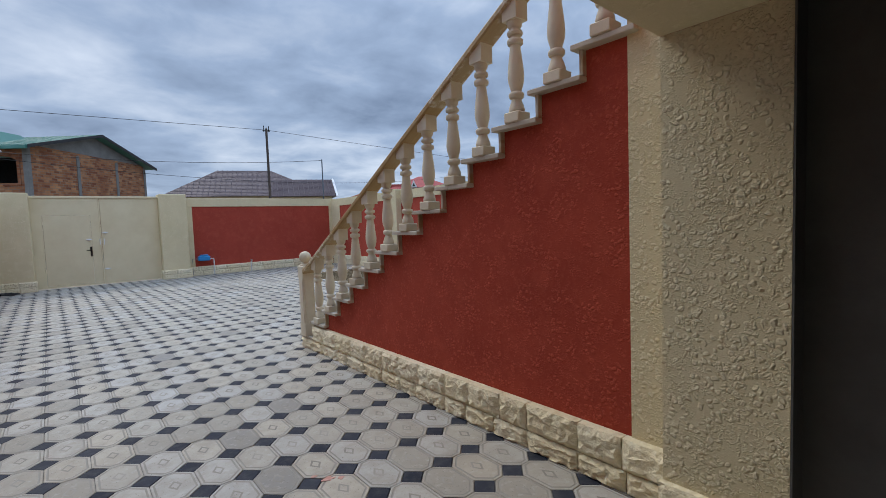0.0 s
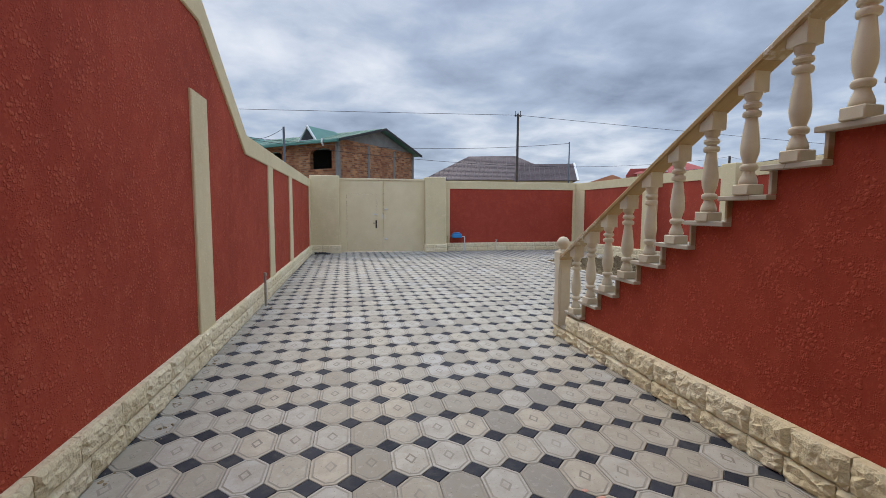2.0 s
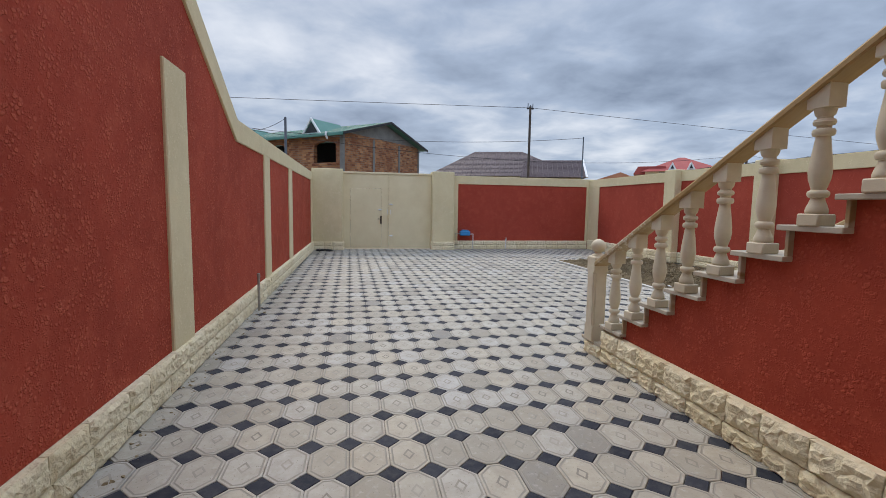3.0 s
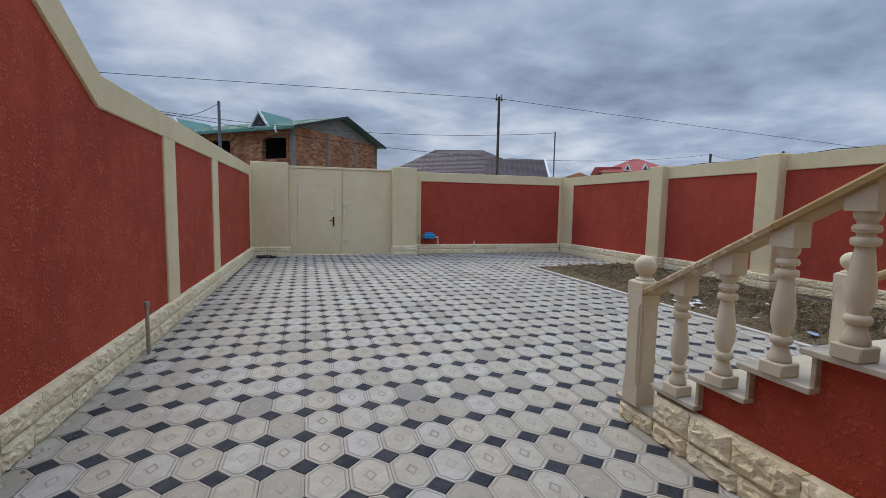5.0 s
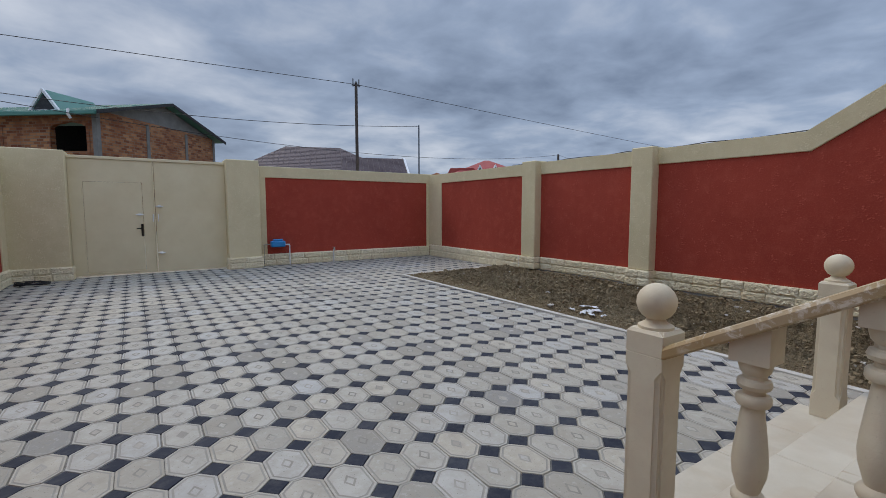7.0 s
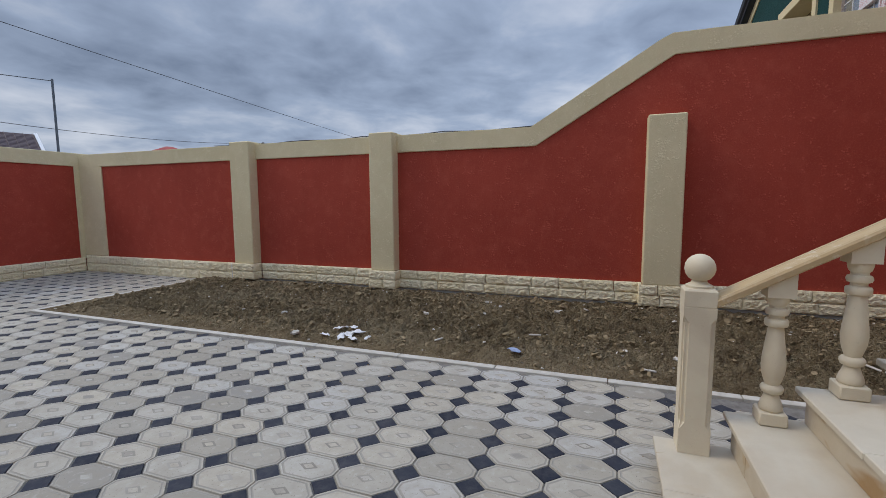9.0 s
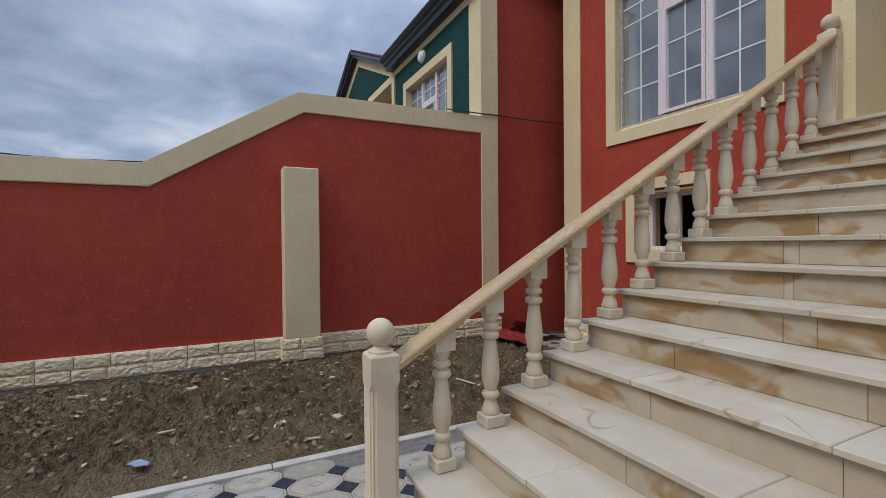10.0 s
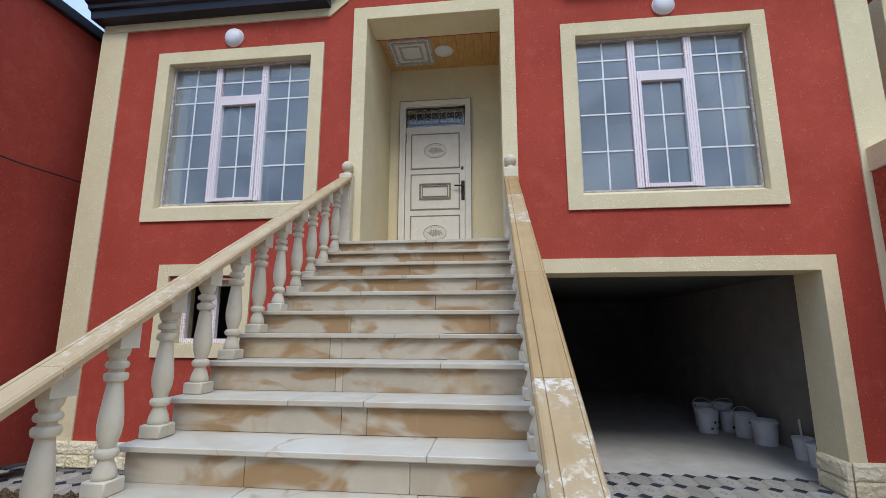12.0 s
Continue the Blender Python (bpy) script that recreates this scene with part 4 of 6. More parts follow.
leaf = part("door_leaf", bm, DOOR_WHITE, door)
cx = (DX0 + DX1) / 2
for a, b in ((3.94, 4.50), (3.305, 3.86), (2.66, 3.22)):
    bm = bmesh.new()
    ring(bm, cx - 0.37, cx + 0.37, a, b, 0.012, DY + 0.012, DY + 0.020)
    part("panel_moulding", bm, DOOR_GOLD, door, "dark bronze panel line")
    bm = bmesh.new()
    box(bm, cx - 0.353, cx + 0.353, DY + 0.008, DY + 0.018, a + 0.017, b - 0.017, 0.005)
    part("panel", bm, DOOR_WHITE, door)
ox = cx
for z in (4.225, 2.955):
    bm = bmesh.new()
    for r0, n_ in ((1.0, 30), (0.80, 30)):
        oval = [(ox + 0.165 * r0 * math.cos(2 * math.pi * q / n_), DY + 0.019, z + 0.112 * r0 * math.sin(2 * math.pi * q / n_)) for q in range(n_ + 1)]
        tube(bm, oval, 0.0045 if r0 == 1.0 else 0.002, 6)
    rnd = random.Random(17)
    for q in range(26):
        a, r0 = 2.4 * q, 0.115 * math.sqrt(q / 26)
        m_ = Matrix.Translation((ox + r0 * math.cos(a) * 0.95, DY + 0.018, z + r0 * math.sin(a) * 0.45)) @ Matrix.Rotation(-a, 4, "Y") @ Matrix.Diagonal((0.019, 0.007, 0.008, 1))
        bmesh.ops.create_icosphere(bm, subdivisions=1, radius=1, matrix=m_)
    part("oval_ornament", bm, DOOR_GOLD, door, "embossed bronze oval ornament")
bm = bmesh.new()
ring(bm, ox - 0.235, ox + 0.235, 3.46, 3.71, 0.022, DY + 0.016, DY + 0.030)
ring(bm, ox - 0.195, ox + 0.195, 3.50, 3.67, 0.012, DY + 0.016, DY + 0.034)
part("plaque_ornament", bm, DOOR_GOLD, door, "bronze rectangular frame ornament")
bm = bmesh.new()
box(bm, DX0 + 0.10, DX0 + 0.15, DY + 0.012, DY + 0.022, 3.44, 3.74, 0.006)
tube(bm, [(DX0 + 0.125, DY + 0.02, 3.645), (DX0 + 0.125, DY + 0.075, 3.645), (DX0 + 0.25, DY + 0.08, 3.65)], 0.011)
lathe(bm, [(0.016, 0), (0.016, 0.01)], 10, DX0 + 0.125, DY + 0.02)
part("handle", bm, DARK_METAL, door, "dark bronze lever handle")
bm = bmesh.new()
box(bm, DX0 + 0.115, DX0 + 0.150, DY + 0.012, DY + 0.02, 3.91, 3.96, 0.004)
part("lock", bm, DARK_METAL, door)
bm = bmesh.new()
box(bm, DX1 - 0.10, DX1 - 0.08, DY + 0.012, DY + 0.05, 4.37, 4.51, 0.004)
part("hinge", bm, STEEL, door)
bm = bmesh.new()
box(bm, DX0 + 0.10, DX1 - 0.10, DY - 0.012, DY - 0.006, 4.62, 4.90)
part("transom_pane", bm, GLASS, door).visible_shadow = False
bm = bmesh.new()
box(bm, DX0 - 0.3, DX1 + 0.3, DY - 1.3, DY - 1.25, LAND, 5.5)
part("hall_backing", bm, INTERIOR, main)
for i in range(8):
    x = DX0 + 0.13 + i * (DX1 - DX0 - 0.26) / 7
    bm = bmesh.new()
    tube(bm, [(x, DY + 0.02, 4.62), (x, DY + 0.02, 4.90)], 0.007, 6)
    part("grille_bar", bm, STEEL, door)
for z in (4.67, 4.84):
    bm = bmesh.new()
    tube(bm, [(DX0 + 0.1, DY + 0.014, z), (DX1 - 0.1, DY + 0.014, z)], 0.006, 6)
    part("grille_bar", bm, STEEL, door)
for i in range(7):
    x = DX0 + 0.13 + (i + 0.5) * (DX1 - DX0 - 0.26) / 7
    bm = bmesh.new()
    for q in (-1, 1):
        tube(bm, [(x + q * (0.026 + 0.020 * math.cos(a)), DY + 0.014, 4.80 + 0.038 * math.sin(a)) for a in [radians(30 * v) for v in range(12)]], 0.006, 6)
    tube(bm, [(x - 0.05, DY + 0.014, 4.752), (x, DY + 0.014, 4.735), (x + 0.05, DY + 0.014, 4.752)], 0.005, 6)
    part("grille_scroll", bm, DARK_METAL, door, "dark forged scroll")

# porch ceiling hatch and lamp
hatch = thing("ceiling_hatch", "white plastic framed hatch with torn printed film", "hatch")
bm = bmesh.new()
for o, dz in ((0.0, 0.012), (0.06, 0.022), (0.15, 0.014)):
    a0, a1, b0, b1 = 3.76 + o, 4.39 - o, -0.32 + o, 0.32 - o
    z = 5.575 - dz
    w_ = 0.035
    box(bm, a0, a1, b0, b0 + w_, z, 5.576)
    box(bm, a0, a1, b1 - w_, b1, z, 5.576)
    box(bm, a0, a0 + w_, b0 + w_, b1 - w_, z, 5.576)
    box(bm, a1 - w_, a1, b0 + w_, b1 - w_, z, 5.576)
part("hatch_frame", bm, HATCH_WHITE, hatch)
bm = bmesh.new()
box(bm, 3.77, 4.38, -0.31, 0.31, 5.567, 5.5762)
part("hatch_panel", bm, WHITE_PAINT, hatch)
lamp = thing("ceiling_lamp", "flush round white lamp in the pine porch ceiling", "ceiling lamp")
bm = bmesh.new()
lathe(bm, [(0.13, 5.574), (0.135, 5.566), (0.12, 5.555), (0.02, 5.553)], 24, 3.60, 0.0)
part("disc", bm, LAMP_WHITE, lamp, smooth=True)

# ---- stairs ----
stairs = thing("staircase", "pale limestone flight of fifteen steps with stained risers", "stairs", "structure")
WX0, WX1 = 2.742, 4.638
saw = [(0.88, -0.02), (tread_lip(1) - 0.06, -0.02)]
for i in range(1, 16):
    yr = tread_lip(i) - 0.055
    saw += [(yr, tread_top(i - 1) - SLAB if i > 1 else -0.02), (yr, tread_top(i) - SLAB)]
saw += [(0.88, LAND - SLAB)]
saw = [p for i, p in enumerate(saw) if i == 0 or p != saw[i - 1]]
bm = bmesh.new()
for x0, x1 in ((WX0, WX0 + 0.12), (WX1 - 0.12, WX1)):
    prism(bm, saw, "x", x0, x1)
part("side_wall", bm, RED_ROUGH, stairs, "red splatter plaster side")
bm = bmesh.new()
box(bm, WX0 + 0.121, WX1 - 0.121, 0.5, LIP1 - 0.2, -0.02, 0.12)
for i in range(2, 16):
    yr = tread_lip(i) - 0.085
    box(bm, WX0 + 0.121, WX1 - 0.121, yr - RUN - (0.6 if i == 15 else 0.0), yr, max(-0.02, tread_top(i) - 0.5), tread_top(i) - SLAB - 0.002)
part("core", bm, CONCRETE, stairs)
bm = bmesh.new()
box(bm, WX0 - 0.012, WX0 + 0.01, FY + 0.004, 1.195, 0.28, LAND - SLAB - 0.002)
part("end_strip", bm, CREAM_ROUGH, stairs, "cream strip where the stair meets the house")
rnd = random.Random(5)
for i in range(1, 16):
    front, z = tread_lip(i), tread_top(i)
    cuts = [SX0, *sorted(rnd.uniform(SX0 + 0.45, SX1 - 0.45) + o for o in (-0.2, 0.25)), SX1] if i % 2 else [SX0, rnd.uniform(3.2, 4.2), SX1]
    back = tread_lip(i + 1) - 0.058 if i < 15 else FY - 0.02
    for a, b in zip(cuts, cuts[1:]):
        bm = bmesh.new()
        dzz = rnd.uniform(-0.0015, 0.0015)
        box(bm, a + 0.0012, b - 0.0012, back, front + rnd.uniform(-0.002, 0.002), z - SLAB, z + dzz, 0.004)
        part("tread", bm, TREAD_STONE, stairs)
    cuts = [SX0 + 0.03, *sorted(rnd.uniform(SX0 + 0.5, SX1 - 0.5) + o for o in (-0.25, 0.3)), SX1 - 0.03]
    for a, b in zip(cuts, cuts[1:]):
        bm = bmesh.new()
        box(bm, a + 0.001, b - 0.001, front - 0.058, front - 0.038 + rnd.uniform(0, 0.002), tread_top(i - 1) + 0.001 if i > 1 else 0.001, z - SLAB - 0.001, 0.002)
        part("riser", bm, RISER_STONE, stairs)
bm = bmesh.new()
box(bm, 2.82, 4.46, FY - 1.36, FY - 0.021, LAND - 0.05, LAND - 0.001)
part("landing", bm, TREAD_STONE, stairs)
bm = bmesh.new()
box(bm, 2.81, 4.47, FY - 1.36, FY - 0.43, LAND - 0.4, LAND - 0.051)
part("landing_slab", bm, CONCRETE, stairs)
for c in range(2):
    y1 = tread_lip(1) - 0.045 if c == 0 else tread_lip(2) - 0.045
    z, high = (-0.006, 0.122) if c == 0 else (0.118, 0.172)
    stone_course(stairs, (WX0 - 0.001, y1), (WX0 - 0.001, FY + 0.05), z, high, 0.076, 171 + c, 0.30)
    stone_course(stairs, (WX1 + 0.001, FY + 0.05), (WX1 + 0.001, y1), z, high, 0.076, 175 + c, 0.30)


# ---- balustrades ----
RAILS = {"garage": (0.949, 0.566), "bed": (0.955, 0.580)}


def rail_z(side, y):
    """The underside of a handrail."""
    low, k = RAILS[side]
    return low + (5.05 - y) * k


def baluster_mesh(height, k):
    bm = bmesh.new()
    box(bm, -0.058, 0.058, -0.058, 0.058, 0.0, 0.064, 0.006)
    f = (height - 0.074) / 0.645
    prof = [(0.048, 0.074), (0.053, 0.080), (0.054, 0.092), (0.048, 0.115), (0.034, 0.150), (0.033, 0.160), (0.046, 0.166), (0.052, 0.178), (0.052, 0.190), (0.045, 0.200), (0.034, 0.205),
            (0.040, 0.225), (0.051, 0.262), (0.055, 0.300), (0.052, 0.345), (0.043, 0.420), (0.036, 0.475), (0.034, 0.492), (0.048, 0.496), (0.053, 0.505), (0.053, 0.522), (0.048, 0.530),
            (0.034, 0.534), (0.034, 0.548), (0.048, 0.553), (0.053, 0.566), (0.048, 0.580), (0.036, 0.585), (0.036, 0.596), (0.045, 0.606), (0.051, 0.628), (0.051, 0.645)]
    lathe(bm, [(r * 0.92, 0.063 + (z - 0.074) * f) for r, z in prof], 24)
    # square head, its top raked to the rail
    zt = 0.063 + 0.566 * f
    prism(bm, [(-0.056, zt), (0.056, zt), (0.056, height - 0.056 * k), (-0.056, height + 0.056 * k)], "x", -0.053, 0.053)
    return mesh_of("baluster", bm, BALUSTER_STONE, True)


def newel(parent, x, y, z, height):
    """A square post whose corners are chamfered between foot and head."""
    bm = bmesh.new()
    r = 0.072
    rows = [(0.0, 0.003), (0.125, 0.003), (0.160, 0.026), (height - 0.170, 0.026), (height - 0.135, 0.003), (height - 0.092, 0.003), (height - 0.091, 0.0075),
            (height - 0.088, 0.0075), (height - 0.087, 0.003), (height - 0.012, 0.003), (height, 0.012)]
    rings = []
    for h, c in rows:
        q = r - (0.009 if c == 0.012 else 0.0015 if c == 0.0075 else 0.0)
        ring_ = []
        # each corner carries a fluted bead between two quirks
        for sx, sy in ((1, 1), (-1, 1), (-1, -1), (1, -1)):
            flute = [(q, q - c), (q - c * 0.30, q - c), (q - c * 0.42, q - c * 0.72), (q - c * 0.30, q - c * 0.30), (q - c * 0.72, q - c * 0.42), (q - c, q - c * 0.30), (q - c, q)]
            flute = [(a * sx, b * sy) for a, b in flute]
            ring_ += flute if sx * sy > 0 else flute[::-1]
        rings.append([bm.verts.new((x + a, y + b, z + h)) for a, b in ring_])
    n_ = len(rings[0])
    for a, b in zip(rings, rings[1:]):
        for i in range(n_):
            bm.faces.new((a[i], a[(i + 1) % n_], b[(i + 1) % n_], b[i]))
    bm.faces.new(rings[0][::-1])
    bm.faces.new(rings[-1])
    post = part("newel_post", bm, BALUSTER_STONE, parent, "square limestone newel with chamfered corners")
    bm = bmesh.new()
    zt = z + height
    prof = [(0.062, zt), (0.062, zt + 0.010), (0.040, zt + 0.022), (0.032, zt + 0.034)]
    c, rb = zt + 0.096, 0.070
    prof += [(rb * math.sin(a), c - rb * math.cos(a)) for a in [radians(v) for v in (26, 45, 65, 85, 105, 125, 145, 162, 176)]]
    lathe(bm, prof, 24, x, y)
    part("ball_finial", bm, BALUSTER_STONE, post, "round stone ball", smooth=True)


def balustrade(side, x, label, rail_stone):
    b = thing("balustrade", label, "balustrade", group="stair balustrades")
    for i in range(2, 15):
        y = tread_lip(i) - 0.182
        ob = part("baluster", baluster_mesh(rail_z(side, y) - tread_top(i) + 0.002, RAILS[side][1]), None, b)
        ob.location = (x, y, tread_top(i))
    newel(b, x, 5.22, tread_top(1), 0.838)
    newel(b, x, 0.985, LAND, 0.845)
    # raked handrail in lengths, with a grooved top
    y_lo = 5.22 - 0.07
    z_lo, k = rail_z(side, y_lo), RAILS[side][1]
    y_hi = 1.03
    n = 5
    prof = [(-0.075, 0.008), (-0.062, 0.0), (0.062, 0.0), (0.075, 0.008), (0.075, 0.036), (0.068, 0.049), (0.060, 0.052), (0.041, 0.052), (0.0395, 0.045), (0.037, 0.045), (0.0355, 0.052),
            (-0.0555, 0.052), (-0.057, 0.048), (-0.0585, 0.052), (-0.068, 0.049), (-0.075, 0.036)]
    for j in range(n):
        ya, yb = y_lo + (y_hi - y_lo) * j / n, y_lo + (y_hi - y_lo) * (j + 1) / n + 0.002
        bm = bmesh.new()
        A = [bm.verts.new((x + p, ya, z_lo + (y_lo - ya) * k + q * 0.98)) for p, q in prof]
        B = [bm.verts.new((x + p, yb, z_lo + (y_lo - yb) * k + q * 0.98)) for p, q in prof]
        m = len(prof)
        fs = [bm.faces.new(A), bm.faces.new(B[::-1])] + [bm.faces.new((A[i], B[i], B[(i + 1) % m], A[(i + 1) % m])) for i in range(m)]
        bmesh.ops.recalc_face_normals(bm, faces=fs)
        part("handrail", bm, rail_stone[j % len(rail_stone)], b, "grooved limestone handrail")


balustrade("garage", 2.722, "turned limestone balustrade on the garage side of the stair", (RAIL_DUSTY, RAIL_TAN, RAIL_TAN, RAIL_DUSTY, RAIL_TAN))
balustrade("bed", 4.635, "turned limestone balustrade on the earth bed side", (RAIL_STONE,))


# ---- earth bed ----
BX, BY0, BY1 = 5.74, 2.0, 12.86
kerb = thing("kerb", "pale concrete kerb edging the earth bed", "kerb", "structure")
for i in range(12):
    y0 = BY0 + (BY1 - BY0) * i / 12
    bm = bmesh.new()
    box(bm, BX, BX + 0.075, y0 + 0.003, y0 + (BY1 - BY0) / 12 - 0.003, -0.02, 0.016, 0.004)
    part("kerb_stone", bm, KERB, kerb)
for i in range(3):
    x0 = BX + 0.08 + 0.9 * i
    bm = bmesh.new()
    box(bm, x0, x0 + 0.895, BY1 - 0.075, BY1, -0.02, 0.016, 0.004)
    part("kerb_stone", bm, KERB, kerb)


def soil_height(x, y):
    e = min(1.0, max(0.0, (x - BX - 0.06) / 0.5)) * min(1.0, max(0.0, (BY1 - 0.06 - y) / 0.6))
    p = Vector((x, y, 0.3))
    h = 0.012 + e * (0.055 + 0.05 * noise.noise(p * 0.8) + 0.045 * noise.noise(p * 2.7) + 0.055 * noise.noise(p * 6) + 0.060 * noise.noise(p * 14) + 0.045 * noise.noise(p * 30))
    h = 0.045 + (h - 0.045) * min(1.0, 0.35 + 0.65 * max(0.0, XR - 0.05 - x) / 0.45) if x > 7.8 else h
    return h


bm = bmesh.new()
nx, ny = 190, 720
grid = [[bm.verts.new((BX + 0.07 + (XR + 0.02 - BX - 0.07) * i / nx, BY0 - 0.25 + (BY1 - 0.07 - BY0 + 0.25) * j / ny, 0)) for j in range(ny + 1)] for i in range(nx + 1)]
for row in grid:
    for v in row:
        v.co.z = soil_height(v.co.x, v.co.y) - (0.05 if v.co.y < BY0 - 0.2 else 0)
for i in range(nx):
    for j in range(ny):
        bm.faces.new((grid[i][j], grid[i + 1][j], grid[i + 1][j + 1], grid[i][j + 1]))
tagged(part("earth_bed", bm, SOIL, smooth=True), "bare turned brown soil along the boundary wall", "soil", kind="structure")


def clod(bm, x, y, z, r, rnd, flat=0.7):
    m = Matrix.Translation((x, y, z)) @ Matrix.Rotation(rnd.uniform(0, 6.28), 4, "Z") @ Matrix.Rotation(rnd.uniform(-0.5, 0.5), 4, "X") @ Matrix.Diagonal((r * rnd.uniform(0.7, 1.5), r, r * flat * rnd.uniform(0.6, 1.2), 1))
    made = bmesh.ops.create_icosphere(bm, subdivisions=1, radius=1, matrix=m)
    for v in made["verts"]:
        v.co += Vector((rnd.uniform(-1, 1), rnd.uniform(-1, 1), rnd.uniform(-1, 1))) * r * 0.34


def scatter(name, label, mat, count, sizes, seed, area, flat=0.7, ground=soil_height):
    rnd = random.Random(seed)
    whole = bmesh.new()
    for i in range(count):
        bm = bmesh.new()
        x, y = rnd.uniform(*area[:2]), rnd.uniform(*area[2:])
        if rnd.random() < 0.35:
            x = area[1] - abs(rnd.gauss(0, 0.5))
        r = sizes[0] + (sizes[1] - sizes[0]) * rnd.random() ** 4.5
        clod(bm, x, y, ground(x, y) + r * 0.15, r, rnd, flat)
        me = bpy.data.meshes.new("scrap")
        bm.to_mesh(me)
        bm.free()
        whole.from_mesh(me)
        bpy.data.meshes.remove(me)
    return tagged(part(name, whole, mat, smooth=True), label, "debris", kind="stuff")


scatter("soil_clods", "crumbled brown clods lying on the soil", CLAY, 7500, (0.004, 0.034), 3, (BX + 0.15, XR - 0.08, BY0, BY1 - 0.12))
scatter("stone_chips", "pale stone and plaster chips on the soil", RUBBLE, 1100, (0.003, 0.020), 4, (BX + 0.1, XR - 0.08, BY0, BY1 - 0.12), 0.5)


def level(x, y):
    return 0.001


scatter("dirt_crumbs", "dark dirt crumbs along the foot of the boundary wall", CLAY, 420, (0.003, 0.016), 5, (XL + 0.07, XL + 0.22, 1.0, 9.5), 0.5, level)
scatter("soil_crumbs", "brown soil crumbs spilt on the tiles by the kerb", CLAY, 260, (0.002, 0.011), 6, (BX - 0.45, BX - 0.01, 3.0, 11.5), 0.5, level)


def scrap(name, label, cat, x, y, sx, sy, mat, yaw, tilt=0.0, thick=0.006, seed=1, lift=0.012, crumple=0.12):
    """A flat torn piece with an uneven outline."""
    rnd = random.Random(seed)
    n, rings = 14, 4
    rim = [rnd.uniform(0.62, 1.12) for i in range(n)]
    bm = bmesh.new()
    rows = [[], []]
    for side in (0, 1):
        for j in range(1, rings + 1):
            row = []
            for i in range(n):
                a = 2 * math.pi * i / n
                k = rim[i] * j / rings
                x_, y_ = sx / 2 * k * math.cos(a), sy / 2 * k * math.sin(a)
                crease = noise.noise(Vector((x_ * 2.6 / max(sx, sy) * 2 + seed, y_ * 2.6 / max(sx, sy) * 2, 0)))
                fold = abs(noise.noise(Vector((x_ * 5 / max(sx, sy) * 2 + seed, y_ * 5 / max(sx, sy) * 2, 4.0))))
                row.append(bm.verts.new((x_, y_, crumple * max(sx, sy) * (0.5 * crease + 0.6 * fold) + side * thick)))
            rows[side].append(row)
        mid = bm.verts.new((0, 0, side * thick + crumple * sx * 0.1))
        for i in range(n):
            bm.faces.new((mid, rows[side][0][i], rows[side][0][(i + 1) % n]))
        for j in range(rings - 1):
            for i in range(n):
                bm.faces.new((rows[side][j][i], rows[side][j + 1][i], rows[side][j + 1][(i + 1) % n], rows[side][j][(i + 1) % n]))
    for i in range(n):
        bm.faces.new((rows[0][-1][i], rows[0][-1][(i + 1) % n], rows[1][-1][(i + 1) % n], rows[1][-1][i]))
    bmesh.ops.recalc_face_normals(bm, faces=bm.faces)
    ob = tagged(part(name, bm, mat), label, cat)
    ob.matrix_basis = pose(x, y, soil_height(x, y) + lift, tilt, 0, yaw)
    return ob


for i, (x, y, sx, sy, yaw) in enumerate(((6.00, 8.20, 0.27, 0.09, 20), (6.10, 8.07, 0.22, 0.08, 100), (5.98, 8.05, 0.15, 0.08, 60), (6.14, 8.29, 0.18, 0.06, 140), (6.06, 8.14, 0.14, 0.11, 10), (5.96, 8.36, 0.14, 0.06, 75), (6.19, 8.16, 0.13, 0.09, 33), (6.05, 7.92, 0.16, 0.05, 5))):
    scrap("torn_paper", "crumpled torn white paper on the soil", "litter", x, y, sx, sy, WHITE_PAINT, yaw, 8, 0.003, 31 + i, 0.015, 0.22)
scrap("plastic_plate", "pale blue plastic plate lying on the soil", "litter", 6.08, 6.42, 0.15, 0.12, PALE_BLUE, 30, 14, 0.006, 41, 0.02)
for i, (x, y, s_) in enumerate(((5.94, 8.72, 0.12), (6.9, 7.62, 0.11), (7.95, 7.15, 0.2), (7.85, 6.95, 0.22), (7.52, 5.85, 0.13), (6.38, 5.50, 0.17), (6.26, 5.06, 0.10), (7.4, 4.86, 0.07), (7.75, 6.2, 0.12), (6.6, 9.4, 0.08))):
    scrap("plaster_shard", "pale broken plaster shard on the soil", "debris", x, y, s_, s_ * 0.6, RUBBLE, 37 * i, 10, 0.02, 51 + i, 0.01)
for i, (x, y, l) in enumerate(((7.93, 5.9, 0.22), (6.5, 6.3, 0.12), (6.2, 7.2, 0.10), (6.62, 3.62, 0.30), (6.0, 5.3, 0.09))):
    bm = bmesh.new()
    z = soil_height(x, y) + 0.02
    box(bm, -l / 2, l / 2, -0.011, 0.011, 0, 0.012, 0.002)
    ob = tagged(part("wood_splinter", bm, RUBBLE), "pale wood splinter on the soil", "debris")
    ob.matrix_basis = pose(x, y, z, 0, 4, 25 + 61 * i)
ob = scrap("plastic_sheet", "crumpled red plastic sheet by the house corner", "sheet", 8.0, 2.08, 1.0, 0.75, RED_FILM, -25, 6, 0.004, 71, 0.03, 0.16)
ob = scrap("plastic_sheet", "folded red plastic sheet leaning in the gap", "sheet", 8.3, 1.65, 0.5, 0.9, RED_FILM, 60, 25, 0.004, 72, 0.12, 0.2)
ob = scrap("roof_board", "dark broken board on the ground by the gap", "board", 8.15, 1.25, 0.5, 0.5, BOARD_AND_VOID, 60, 10, 0.012, 73, 0.06)

